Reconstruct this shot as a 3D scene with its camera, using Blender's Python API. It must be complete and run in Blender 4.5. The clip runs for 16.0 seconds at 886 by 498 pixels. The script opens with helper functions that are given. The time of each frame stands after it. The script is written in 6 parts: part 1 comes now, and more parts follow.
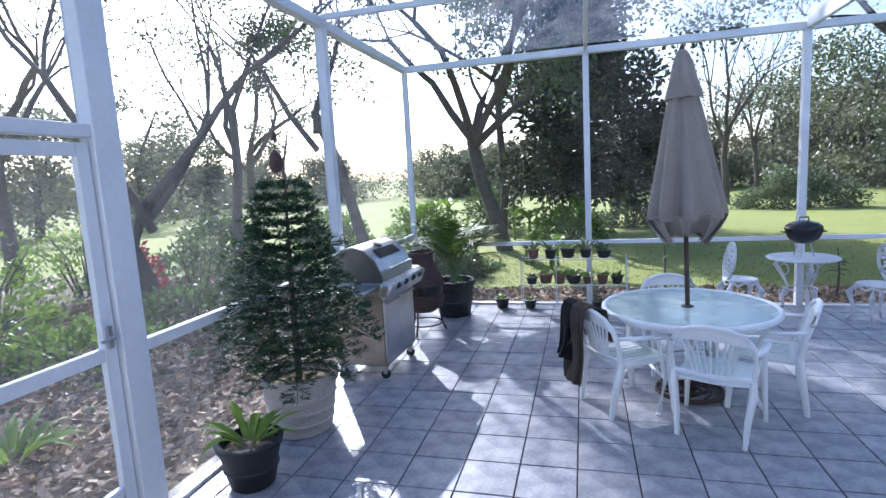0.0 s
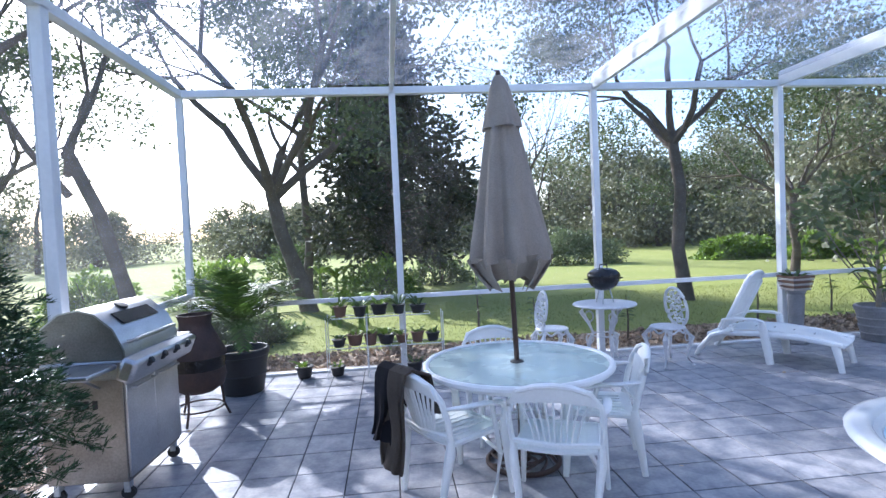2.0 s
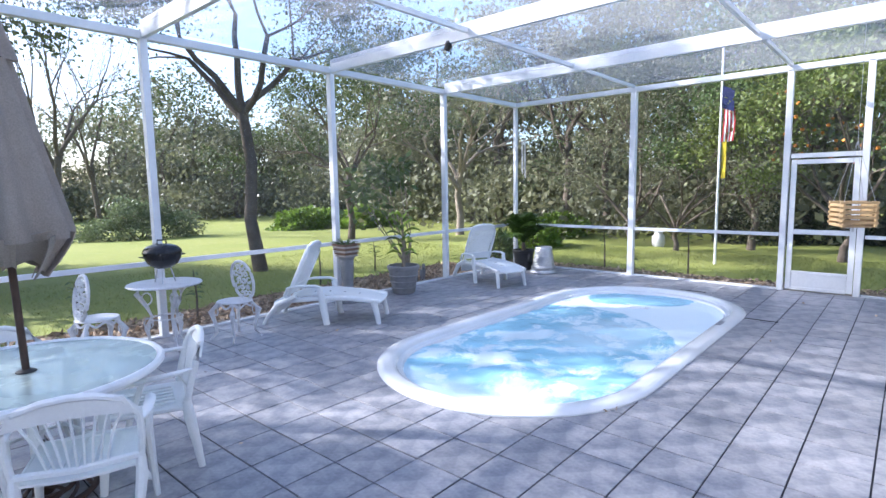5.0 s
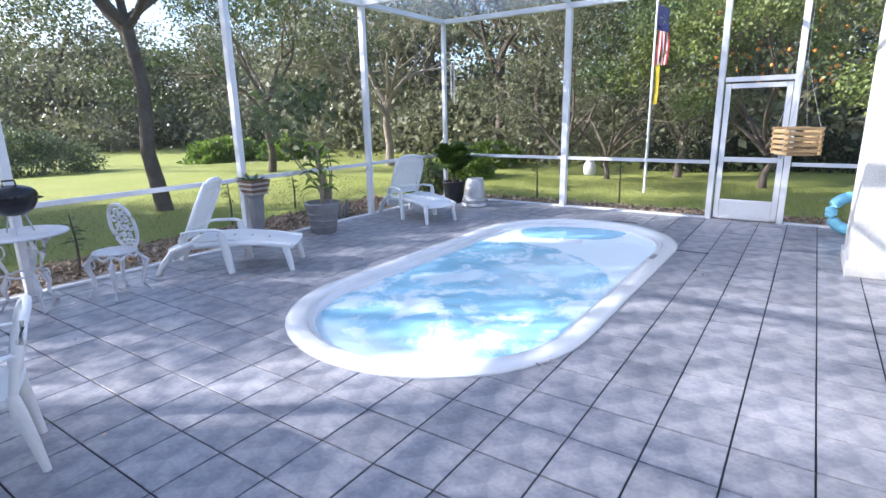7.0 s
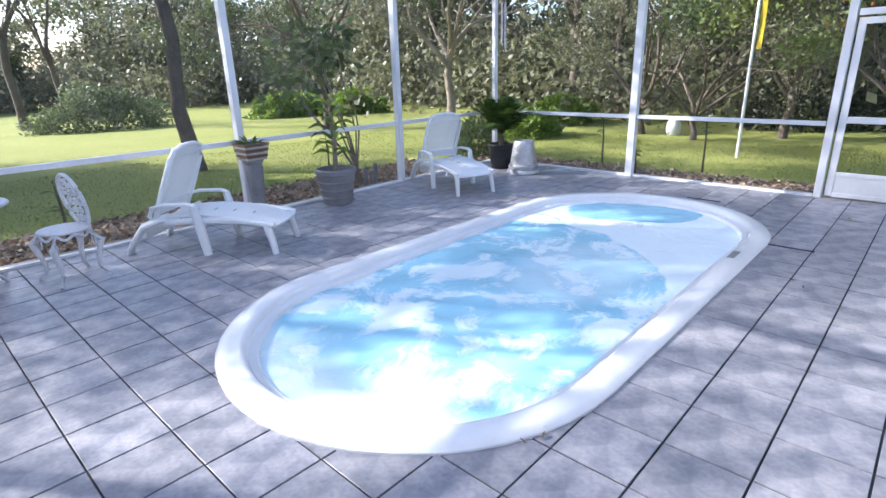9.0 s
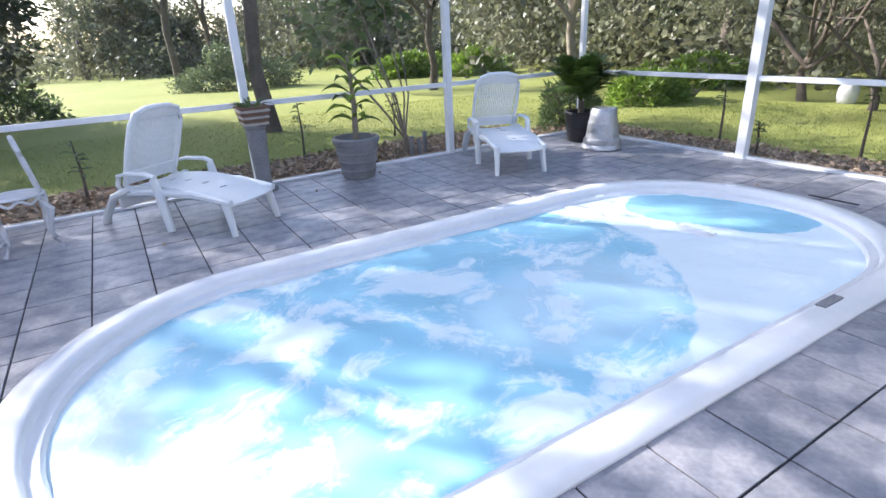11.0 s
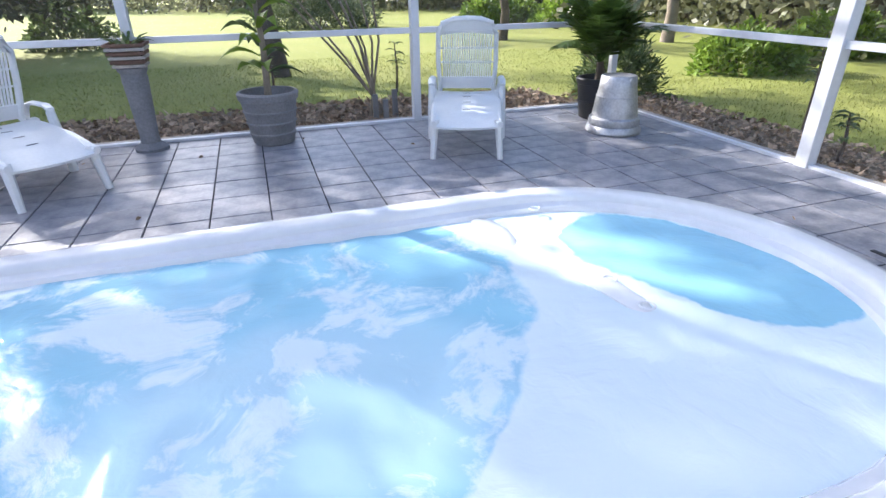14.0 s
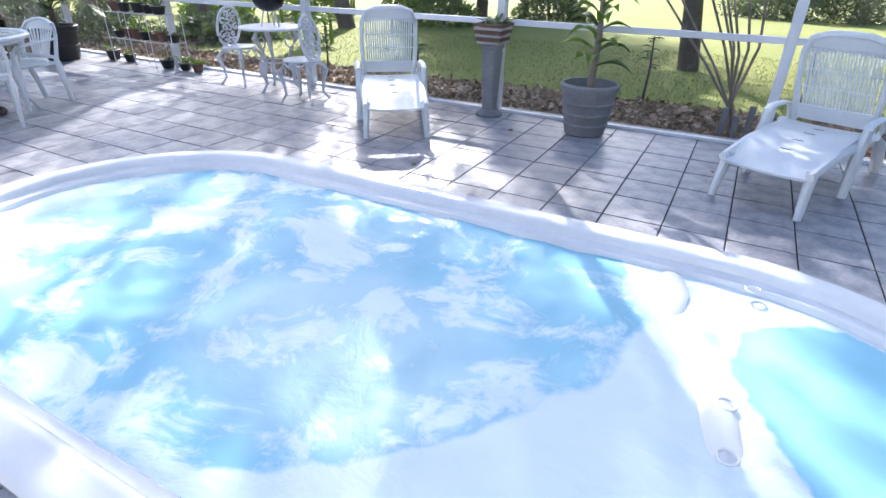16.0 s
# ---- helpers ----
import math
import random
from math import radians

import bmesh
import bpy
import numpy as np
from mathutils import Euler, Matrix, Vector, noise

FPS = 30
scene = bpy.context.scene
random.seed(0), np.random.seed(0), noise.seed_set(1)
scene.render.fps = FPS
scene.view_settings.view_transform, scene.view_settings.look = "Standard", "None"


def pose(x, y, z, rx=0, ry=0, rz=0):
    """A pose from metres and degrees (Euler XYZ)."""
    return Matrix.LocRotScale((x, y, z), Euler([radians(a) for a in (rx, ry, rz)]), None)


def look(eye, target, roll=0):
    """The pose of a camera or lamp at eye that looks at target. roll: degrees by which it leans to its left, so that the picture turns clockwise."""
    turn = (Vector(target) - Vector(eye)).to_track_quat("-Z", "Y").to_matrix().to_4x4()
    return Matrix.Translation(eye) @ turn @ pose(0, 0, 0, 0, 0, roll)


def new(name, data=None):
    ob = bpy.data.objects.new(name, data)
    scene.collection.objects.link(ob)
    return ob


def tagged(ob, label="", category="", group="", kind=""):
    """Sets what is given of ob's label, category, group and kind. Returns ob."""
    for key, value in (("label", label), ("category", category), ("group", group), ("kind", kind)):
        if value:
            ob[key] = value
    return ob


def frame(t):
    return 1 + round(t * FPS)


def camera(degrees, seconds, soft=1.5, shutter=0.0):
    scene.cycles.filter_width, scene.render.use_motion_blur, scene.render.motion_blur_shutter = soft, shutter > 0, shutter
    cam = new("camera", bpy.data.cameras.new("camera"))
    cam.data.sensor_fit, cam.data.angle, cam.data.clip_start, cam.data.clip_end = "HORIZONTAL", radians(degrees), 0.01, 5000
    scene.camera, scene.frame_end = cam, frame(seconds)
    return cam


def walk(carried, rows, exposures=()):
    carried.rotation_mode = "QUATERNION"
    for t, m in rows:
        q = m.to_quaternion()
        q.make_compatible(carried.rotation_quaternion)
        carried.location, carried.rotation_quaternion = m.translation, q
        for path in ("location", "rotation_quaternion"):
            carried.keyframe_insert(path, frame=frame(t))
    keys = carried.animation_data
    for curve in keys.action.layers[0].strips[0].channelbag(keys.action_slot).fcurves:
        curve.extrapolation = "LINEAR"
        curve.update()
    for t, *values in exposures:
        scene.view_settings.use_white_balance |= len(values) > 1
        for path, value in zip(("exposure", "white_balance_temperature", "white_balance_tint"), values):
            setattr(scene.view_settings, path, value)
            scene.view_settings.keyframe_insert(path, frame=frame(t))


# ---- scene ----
cam = camera(79.5, 16.0)
PATH = [
    (0, (0.439, 0.381, 1.926), (-0.074, 2.295, 1.656), -3.2),
    (0.5, (0.386, 0.717, 1.87), (-0.06, 2.655, 1.655), -3.0),
    (1, (0.38, 1.012, 1.809), (0.08, 2.985, 1.679), -3.0),
    (1.5, (0.435, 1.198, 1.751), (0.347, 3.195, 1.677), -3.0),
    (2, (0.375, 1.295, 1.725), (0.576, 3.284, 1.652), -2.6),
    (2.5, (0.4, 1.351, 1.748), (0.862, 3.293, 1.628), -2.3),
    (3, (0.459, 1.376, 1.756), (1.158, 3.242, 1.59), -1.8),
    (3.5, (0.492, 1.378, 1.761), (1.425, 3.137, 1.569), -1.4),
    (4, (0.534, 1.391, 1.759), (1.673, 3.023, 1.558), -1.5),
    (4.5, (0.587, 1.402, 1.748), (1.922, 2.875, 1.535), -1.1),
    (5, (0.643, 1.408, 1.725), (2.133, 2.721, 1.498), -0.9),
    (5.2, (0.661, 1.403, 1.723), (2.197, 2.66, 1.484), -0.8),
    (7.3, (1.386, 1.755, 1.695), (2.98, 2.85, 1.185), -0.8),
    (7.5, (1.5, 1.793, 1.68), (3.078, 2.904, 1.156), -0.8),
    (8, (1.855, 1.833, 1.677), (3.36, 3.021, 1.104), -1.3),
    (8.5, (2.245, 1.871, 1.673), (3.676, 3.13, 1.066), -1.6),
    (9, (2.649, 1.914, 1.661), (4.028, 3.213, 1.021), -1.7),
    (9.5, (3.085, 1.918, 1.648), (4.387, 3.271, 0.959), -1.8),
    (10, (3.536, 1.922, 1.624), (4.732, 3.35, 0.896), -2.0),
    (10.2, (3.711, 1.912, 1.602), (4.865, 3.375, 0.875), -1.9),
    (12.5, (5.643, 2.149, 1.337), (6.303, 3.864, 0.547), -5.7),
    (13, (5.931, 2.352, 1.271), (6.676, 4.008, 0.432), -7.4),
    (13.5, (6.408, 2.415, 1.193), (7.102, 4.107, 0.383), -5.0),
    (14, (6.694, 2.513, 1.316), (7.263, 4.21, 0.424), -0.7),
    (14.5, (7.027, 2.578, 1.346), (7.329, 4.314, 0.399), 1.6),
    (15, (7.338, 2.609, 1.368), (7.307, 4.351, 0.385), 2.1),
    (15.5, (7.613, 2.636, 1.432), (7.207, 4.315, 0.425), 1.3),
    (16, (7.99, 2.616, 1.448), (7.16, 4.165, 0.493), 0.9),
]
EXPOSURES = [(0, 1.23, 5280, 14), (1.5, 1.34, 5300, 14), (5, 1.49, 5600, 15), (10, 1.49, 5850, 15), (13, 1.57, 6050, 15), (16, 1.58, 5900, 14)]
walk(cam, [(t, look(eye, target, roll)) for t, eye, target, roll in PATH], EXPOSURES)

# ---- light ----
SUN_AZ, SUN_EL = -33.0, 31.0   # degrees from +y towards +x, and above the horizon
world = bpy.data.worlds.new("world")
scene.world = world
world.use_nodes = True
wn = world.node_tree.nodes
sky = wn.new("ShaderNodeTexSky")
sky.sky_type, sky.sun_disc = "NISHITA", False
sky.sun_elevation, sky.sun_rotation = radians(SUN_EL), radians(SUN_AZ)
sky.air_density, sky.dust_density, sky.ozone_density = 1.0, 2.2, 2.0
wn["Background"].inputs[1].default_value = 0.15
world.node_tree.links.new(sky.outputs[0], wn["Background"].inputs[0])
sun_data = bpy.data.lights.new("sun", "SUN")
sun_data.energy, sun_data.angle, sun_data.color = 4.7, radians(0.6), (1.0, 0.93, 0.82)
sun = new("sun", sun_data)
sun_dir = Vector((math.sin(radians(SUN_AZ)) * math.cos(radians(SUN_EL)), math.cos(radians(SUN_AZ)) * math.cos(radians(SUN_EL)), math.sin(radians(SUN_EL))))
sun.matrix_world = look(sun_dir * 30, (0, 0, 0))


# ---- materials ----
def material(name, base, rough=0.6, metal=0.0, second=None, scale=4.0, amount=0.5, fine=60.0, bump=0.1, spec=0.5, per_object=0.0, translucent=0.0, coat=0.0, grain=0.14):
    """A surface with two scales of variation: large stains between two colours, and fine grain with relief."""
    m = bpy.data.materials.new(name)
    m.use_nodes = True
    n, l = m.node_tree.nodes, m.node_tree.links
    b = n["Principled BSDF"]
    b.inputs["Roughness"].default_value, b.inputs["Metallic"].default_value = rough, metal
    b.inputs["Specular IOR Level"].default_value = spec
    b.inputs["Coat Weight"].default_value = coat
    second = second or tuple(c * 0.72 for c in base)
    tc = n.new("ShaderNodeTexCoord")
    big = n.new("ShaderNodeTexNoise")
    big.inputs["Scale"].default_value, big.inputs["Detail"].default_value = scale, 6.0
    l.new(tc.outputs["Object"], big.inputs["Vector"])
    small = n.new("ShaderNodeTexNoise")
    small.inputs["Scale"].default_value, small.inputs["Detail"].default_value = fine, 4.0
    l.new(tc.outputs["Object"], small.inputs["Vector"])
    ramp = n.new("ShaderNodeMapRange")
    ramp.inputs[1].default_value, ramp.inputs[2].default_value = 0.5 - amount * 0.3, 0.5 + amount * 0.3
    l.new(big.outputs[0], ramp.inputs[0])
    mix = n.new("ShaderNodeMix")
    mix.data_type = "RGBA"
    mix.inputs[6].default_value, mix.inputs[7].default_value = (*base, 1), (*second, 1)
    l.new(ramp.outputs[0], mix.inputs[0])
    hsv = n.new("ShaderNodeHueSaturation")
    val = n.new("ShaderNodeMapRange")
    val.inputs[1].default_value, val.inputs[2].default_value = 0.3, 0.7
    val.inputs[3].default_value, val.inputs[4].default_value = 1 - grain, 1 + grain
    l.new(small.outputs[0], val.inputs[0])
    l.new(mix.outputs[2], hsv.inputs["Color"])
    if per_object:
        info = n.new("ShaderNodeObjectInfo") if per_object > 0 else n.new("ShaderNodeNewGeometry")
        r = n.new("ShaderNodeMapRange")
        r.inputs[3].default_value, r.inputs[4].default_value = 1 - abs(per_object), 1 + abs(per_object)
        l.new(info.outputs["Random" if per_object > 0 else "Random Per Island"], r.inputs[0])
        mul = n.new("ShaderNodeMath")
        mul.operation = "MULTIPLY"
        l.new(val.outputs[0], mul.inputs[0])
        l.new(r.outputs[0], mul.inputs[1])
        l.new(mul.outputs[0], hsv.inputs["Value"])
    else:
        l.new(val.outputs[0], hsv.inputs["Value"])
    l.new(hsv.outputs[0], b.inputs["Base Color"])
    if bump:
        bp = n.new("ShaderNodeBump")
        bp.inputs["Strength"].default_value, bp.inputs["Distance"].default_value = bump, 0.01
        l.new(small.outputs[0], bp.inputs["Height"])
        l.new(bp.outputs[0], b.inputs["Normal"])
    if translucent:
        tr = n.new("ShaderNodeBsdfTranslucent")
        l.new(hsv.outputs[0], tr.inputs[0])
        ms = n.new("ShaderNodeMixShader")
        ms.inputs[0].default_value = translucent
        out = n["Material Output"]
        l.new(b.outputs[0], ms.inputs[1])
        l.new(tr.outputs[0], ms.inputs[2])
        l.new(ms.outputs[0], out.inputs[0])
    return m


def screen_material(name, cover, shine):
    """Insect screen: a fine dark weave that lets most of the light through."""
    m = bpy.data.materials.new(name)
    m.use_nodes = True
    n, l = m.node_tree.nodes, m.node_tree.links
    tr, ms = n.new("ShaderNodeBsdfTransparent"), n.new("ShaderNodeMixShader")
    b = n["Principled BSDF"]
    b.inputs["Base Color"].default_value, b.inputs["Roughness"].default_value = (0.16, 0.16, 0.17, 1), 0.7
    ms.inputs[0].default_value = cover
    glow, weave = n.new("ShaderNodeBsdfTranslucent"), n.new("ShaderNodeMixShader")
    glow.inputs[0].default_value, weave.inputs[0].default_value = (shine, shine, shine * 1.04, 1), 0.5
    l.new(b.outputs[0], weave.inputs[1])
    l.new(glow.outputs[0], weave.inputs[2])
    l.new(tr.outputs[0], ms.inputs[1])
    l.new(weave.outputs[0], ms.inputs[2])
    l.new(ms.outputs[0], n["Material Output"].inputs[0])
    return m


RAFT_X, RAFT_Y, RAFT_CURVE = 7.82, 4.75, 0.5
WELL_X, WELL_Y, WELL_RX, WELL_RY, WELL_TURN = 8.82, 4.52, 0.47, 0.82, 29.0


def water_material():
    """Churned pool water: clear blue between drifting sheets of white foam."""
    m = bpy.data.materials.new("pool_water")
    m.use_nodes = True
    n, l = m.node_tree.nodes, m.node_tree.links
    tc = n.new("ShaderNodeTexCoord")
    warp = n.new("ShaderNodeTexNoise")
    warp.inputs["Scale"].default_value, warp.inputs["Detail"].default_value = 1.3, 3
    l.new(tc.outputs["Object"], warp.inputs["Vector"])
    add = n.new("ShaderNodeVectorMath")
    add.operation = "MULTIPLY_ADD"
    add.inputs[1].default_value = (0.9, 0.5, 0)
    l.new(warp.outputs["Color"], add.inputs[0])
    l.new(tc.outputs["Object"], add.inputs[2])
    foam = n.new("ShaderNodeTexNoise")
    foam.inputs["Scale"].default_value, foam.inputs["Detail"].default_value, foam.inputs["Roughness"].default_value = 2.1, 12, 0.66
    l.new(add.outputs[0], foam.inputs["Vector"])
    r = n.new("ShaderNodeMapRange")
    r.interpolation_type = "SMOOTHSTEP"
    r.inputs[1].default_value, r.inputs[2].default_value, r.inputs[3].default_value, r.inputs[4].default_value = 0.47, 0.575, 0.03, 0.85
    l.new(foam.outputs[0], r.inputs[0])
    rip = n.new("ShaderNodeTexNoise")
    rip.inputs["Scale"].default_value, rip.inputs["Detail"].default_value = 7, 5
    l.new(add.outputs[0], rip.inputs["Vector"])
    bp = n.new("ShaderNodeBump")
    bp.inputs["Strength"].default_value, bp.inputs["Distance"].default_value = 0.3, 0.05
    l.new(rip.outputs[0], bp.inputs["Height"])
    clear = n.new("ShaderNodeBsdfTransparent")
    clear.inputs[0].default_value = (0.80, 0.95, 1.0, 1)
    body = n.new("ShaderNodeBsdfDiffuse")
    body.inputs[0].default_value = (0.40, 0.77, 0.95, 1)
    cloudy = n.new("ShaderNodeMixShader")
    cloudy.inputs[0].default_value = 0.82
    l.new(clear.outputs[0], cloudy.inputs[1])
    l.new(body.outputs[0], cloudy.inputs[2])
    gloss = n.new("ShaderNodeBsdfGlossy")
    gloss.inputs["Roughness"].default_value = 0.08
    l.new(bp.outputs[0], gloss.inputs["Normal"])
    fr = n.new("ShaderNodeFresnel")
    fr.inputs[0].default_value = 1.33
    l.new(bp.outputs[0], fr.inputs["Normal"])
    surface = n.new("ShaderNodeMixShader")
    l.new(fr.outputs[0], surface.inputs[0])
    l.new(cloudy.outputs[0], surface.inputs[1])
    l.new(gloss.outputs[0], surface.inputs[2])
    froth = n["Principled BSDF"]
    froth.inputs["Base Color"].default_value, froth.inputs["Roughness"].default_value = (0.80, 0.90, 0.93, 1), 0.45
    l.new(bp.outputs[0], froth.inputs["Normal"])
    ms = n.new("ShaderNodeMixShader")
    # a raft of foam over the moulded seat, with an open patch over the foot well
    sep = n.new("ShaderNodeSeparateXYZ")
    edge = n.new("ShaderNodeTexNoise")
    edge.inputs["Scale"].default_value, edge.inputs["Detail"].default_value = 2.2, 8
    l.new(tc.outputs["Object"], edge.inputs["Vector"])
    l.new(tc.outputs["Object"], sep.inputs[0])
    def calc(op, a, b=None, c=None):
        q = n.new("ShaderNodeMath")
        q.operation = op
        for k, val in enumerate((a, b, c)):
            if val is None:
                continue
            if isinstance(val, (int, float)):
                q.inputs[k].default_value = val
            else:
                l.new(val, q.inputs[k])
        return q.outputs[0]
    def soft(value, lo, hi):
        q = n.new("ShaderNodeMapRange")
        q.interpolation_type = "SMOOTHSTEP"
        q.inputs[1].default_value, q.inputs[2].default_value = lo, hi
        l.new(value, q.inputs[0])
        return q.outputs[0]
    x, y = sep.outputs[0], sep.outputs[1]
    wobble = calc("MULTIPLY", calc("SUBTRACT", edge.outputs[0], 0.5), 0.6)
    bulge = calc("ABSOLUTE", calc("SUBTRACT", y, RAFT_Y))
    front = calc("ADD", calc("SUBTRACT", x, RAFT_X), calc("MULTIPLY_ADD", calc("POWER", bulge, 2.0), RAFT_CURVE, wobble))
    raft = soft(front, -0.02, 0.05)
    cw, sw = math.cos(radians(WELL_TURN)), math.sin(radians(WELL_TURN))
    dx, dy = calc("SUBTRACT", x, WELL_X), calc("SUBTRACT", y, WELL_Y)
    ex = calc("DIVIDE", calc("ADD", calc("MULTIPLY", dx, cw), calc("MULTIPLY", dy, sw)), WELL_RX)
    ey = calc("DIVIDE", calc("SUBTRACT", calc("MULTIPLY", dx, sw), calc("MULTIPLY", dy, cw)), WELL_RY)
    open_patch = calc("ADD", calc("ADD", calc("MULTIPLY", ex, ex), calc("MULTIPLY", ey, ey)), calc("MULTIPLY", wobble, 2.2))
    shore = soft(open_patch, 0.9, 1.0)
    raft = calc("MULTIPLY", raft, shore)
    # thick foam by the rounded end, and a soft cloud where the jets well up
    swell = soft(calc("ADD", calc("SUBTRACT", 4.55, x), calc("MULTIPLY", wobble, 1.6)), 0.0, 0.5)
    jx, jy = calc("DIVIDE", calc("SUBTRACT", x, 6.7), 0.95), calc("DIVIDE", calc("SUBTRACT", y, 4.05), 0.62)
    plume = calc("SUBTRACT", 1.0, soft(calc("ADD", calc("ADD", calc("MULTIPLY", jx, jx), calc("MULTIPLY", jy, jy)), wobble), 0.2, 1.3))
    drift = calc("MAXIMUM", r.outputs[0], calc("MAXIMUM", calc("MULTIPLY", swell, 0.7), calc("MULTIPLY", plume, 0.4)))
    cover = calc("MAXIMUM", calc("MULTIPLY", drift, shore), calc("MULTIPLY", raft, 0.97))
    l.new(cover, ms.inputs[0])
    l.new(surface.outputs[0], ms.inputs[1])
    l.new(froth.outputs[0], ms.inputs[2])
    l.new(ms.outputs[0], n["Material Output"].inputs[0])
    return m


M_TILE = material("slate_grey_tile", (0.20, 0.21, 0.24), 0.40, second=(0.36, 0.35, 0.37), scale=6.5, amount=0.42, fine=38, bump=0.12, per_object=0.10)
M_TILE_FAR = material("slate_grey_tile_far", (0.20, 0.21, 0.24), 0.40, second=(0.36, 0.35, 0.37), scale=6.5, amount=0.42, fine=38, bump=0.12, per_object=-0.10)
M_GROUT = material("dark_grout", (0.045, 0.045, 0.055), 0.9, scale=2, fine=90, bump=0.3)
M_ALU = material("white_aluminium", (0.80, 0.81, 0.83), 0.45, second=(0.70, 0.71, 0.73), scale=1.5, amount=0.6, fine=30, bump=0.02, grain=0.03)
M_SCREEN = screen_material("insect_screen", 0.08, 0.22)
# left wall: extra cover and pale scatter put the sun-glare haze into the mesh
M_SCREEN_HAZE = screen_material("glare_haze_insect_screen", 0.17, 0.5)
# roof: heavy cover and pale scatter imitate the bright grey veil of sky
M_SCREEN_ROOF = screen_material("sky_veil_roof_screen", 0.36, 0.7)
M_STUCCO = material("cream_stucco", (0.78, 0.77, 0.73), 0.85, scale=1.2, fine=80, bump=0.5)
M_GRASS = material("lawn_grass", (0.19, 0.225, 0.045), 0.9, second=(0.27, 0.28, 0.08), scale=0.35, amount=1.0, fine=14, bump=1.0, spec=0.2)
M_SOIL = material("leaf_litter_soil", (0.13, 0.10, 0.07), 0.95, second=(0.24, 0.19, 0.13), scale=2.5, amount=1.0, fine=40, bump=1.0, spec=0.2)
M_LITTER = material("dry_leaf_litter", (0.50, 0.39, 0.28), 0.8, second=(0.24, 0.16, 0.10), scale=3, amount=1.0, fine=40, bump=0, per_object=-0.5, spec=0.3)
M_BARK = material("grey_brown_bark", (0.085, 0.065, 0.05), 0.95, second=(0.16, 0.135, 0.11), scale=3, amount=1.0, fine=22, bump=1.0, spec=0.2)
M_BARK_PALE = material("pale_bark", (0.33, 0.28, 0.22), 0.95, second=(0.2, 0.165, 0.13), scale=3, amount=1.0, fine=22, bump=0.8, spec=0.2)
LEAF = dict(rough=0.5, scale=0.8, amount=1.0, fine=9, bump=0, per_object=-0.35, translucent=0.35, spec=0.4)
M_LEAF_OAK = material("oak_leaf", (0.09, 0.12, 0.04), second=(0.065, 0.09, 0.035), **LEAF)
M_LEAF_DARK = material("magnolia_leaf", (0.035, 0.06, 0.025), second=(0.055, 0.05, 0.03), **LEAF)
M_LEAF_BRIGHT = material("bright_leaf", (0.22, 0.32, 0.04), second=(0.13, 0.21, 0.035), **LEAF)
M_LEAF_CITRUS = material("citrus_leaf", (0.12, 0.17, 0.04), second=(0.20, 0.23, 0.06), **LEAF)
M_LEAF_SHRUB = material("shrub_leaf", (0.085, 0.135, 0.04), second=(0.12, 0.16, 0.06), **LEAF)
M_LEAF_HEDGE = material("hedge_leaf", (0.12, 0.16, 0.075), second=(0.16, 0.19, 0.095), **LEAF)
M_BLADE = material("grass_blade", (0.19, 0.225, 0.045), second=(0.27, 0.28, 0.08), **LEAF)
M_LEAF_FAR = material("far_wood_leaf", (0.145, 0.165, 0.085), second=(0.20, 0.19, 0.115), **LEAF)
M_LEAF_RED = material("reddish_twig_leaf", (0.22, 0.12, 0.08), second=(0.15, 0.12, 0.06), **LEAF)
M_LEAF_PINE = material("norfolk_pine_needle", (0.02, 0.05, 0.025), second=(0.035, 0.075, 0.03), **LEAF)
M_LEAF_PALM = material("palm_leaf", (0.055, 0.105, 0.02), second=(0.09, 0.14, 0.03), **LEAF)
M_FRUIT = material("orange_fruit", (0.75, 0.28, 0.03), 0.5, fine=60, bump=0.1)
M_PLASTIC = material("white_plastic", (0.83, 0.85, 0.86), 0.38, second=(0.74, 0.76, 0.77), scale=2.5, amount=0.7, fine=50, bump=0.02, grain=0.03)
M_IRON_WHITE = material("white_painted_cast_iron", (0.78, 0.78, 0.80), 0.45, second=(0.60, 0.60, 0.62), scale=9, amount=0.8, fine=70, bump=0.2)
M_GELCOAT = material("white_gelcoat", (0.86, 0.87, 0.88), 0.18, second=(0.78, 0.79, 0.80), scale=1.5, amount=0.5, fine=20, bump=0.0, coat=0.4, grain=0.02)
M_POOL_BLUE = material("blue_pool_floor", (0.30, 0.70, 0.95), 0.5, second=(0.42, 0.79, 0.97), scale=0.9, amount=0.8, fine=6, bump=0.0)
M_WATER = water_material()
M_STEEL = material("brushed_stainless_steel", (0.60, 0.60, 0.61), 0.32, 1.0, second=(0.46, 0.46, 0.47), scale=4, amount=0.7, fine=120, bump=0.05)
M_STEEL_DARK = material("dark_mottled_stainless_panel", (0.36, 0.33, 0.30), 0.42, 1.0, second=(0.22, 0.20, 0.18), scale=5, amount=1.0, fine=90, bump=0.1)
M_BLACK = material("black_enamel", (0.014, 0.014, 0.016), 0.25, scale=3, fine=60, bump=0.03)
M_BLACK_PLASTIC = material("black_plastic", (0.025, 0.025, 0.028), 0.55, scale=3, fine=60, bump=0.1)
M_RUST = material("dark_rusty_iron", (0.035, 0.026, 0.026), 0.75, second=(0.08, 0.045, 0.035), scale=8, amount=1.0, fine=60, bump=0.4)
M_CANVAS = material("taupe_canvas", (0.36, 0.32, 0.28), 0.9, second=(0.30, 0.265, 0.235), scale=5, amount=0.8, fine=140, bump=0.25, spec=0.2, translucent=0.12)
M_WOOD_DARK = material("dark_brown_pole", (0.06, 0.032, 0.022), 0.45, scale=6, fine=80, bump=0.1)
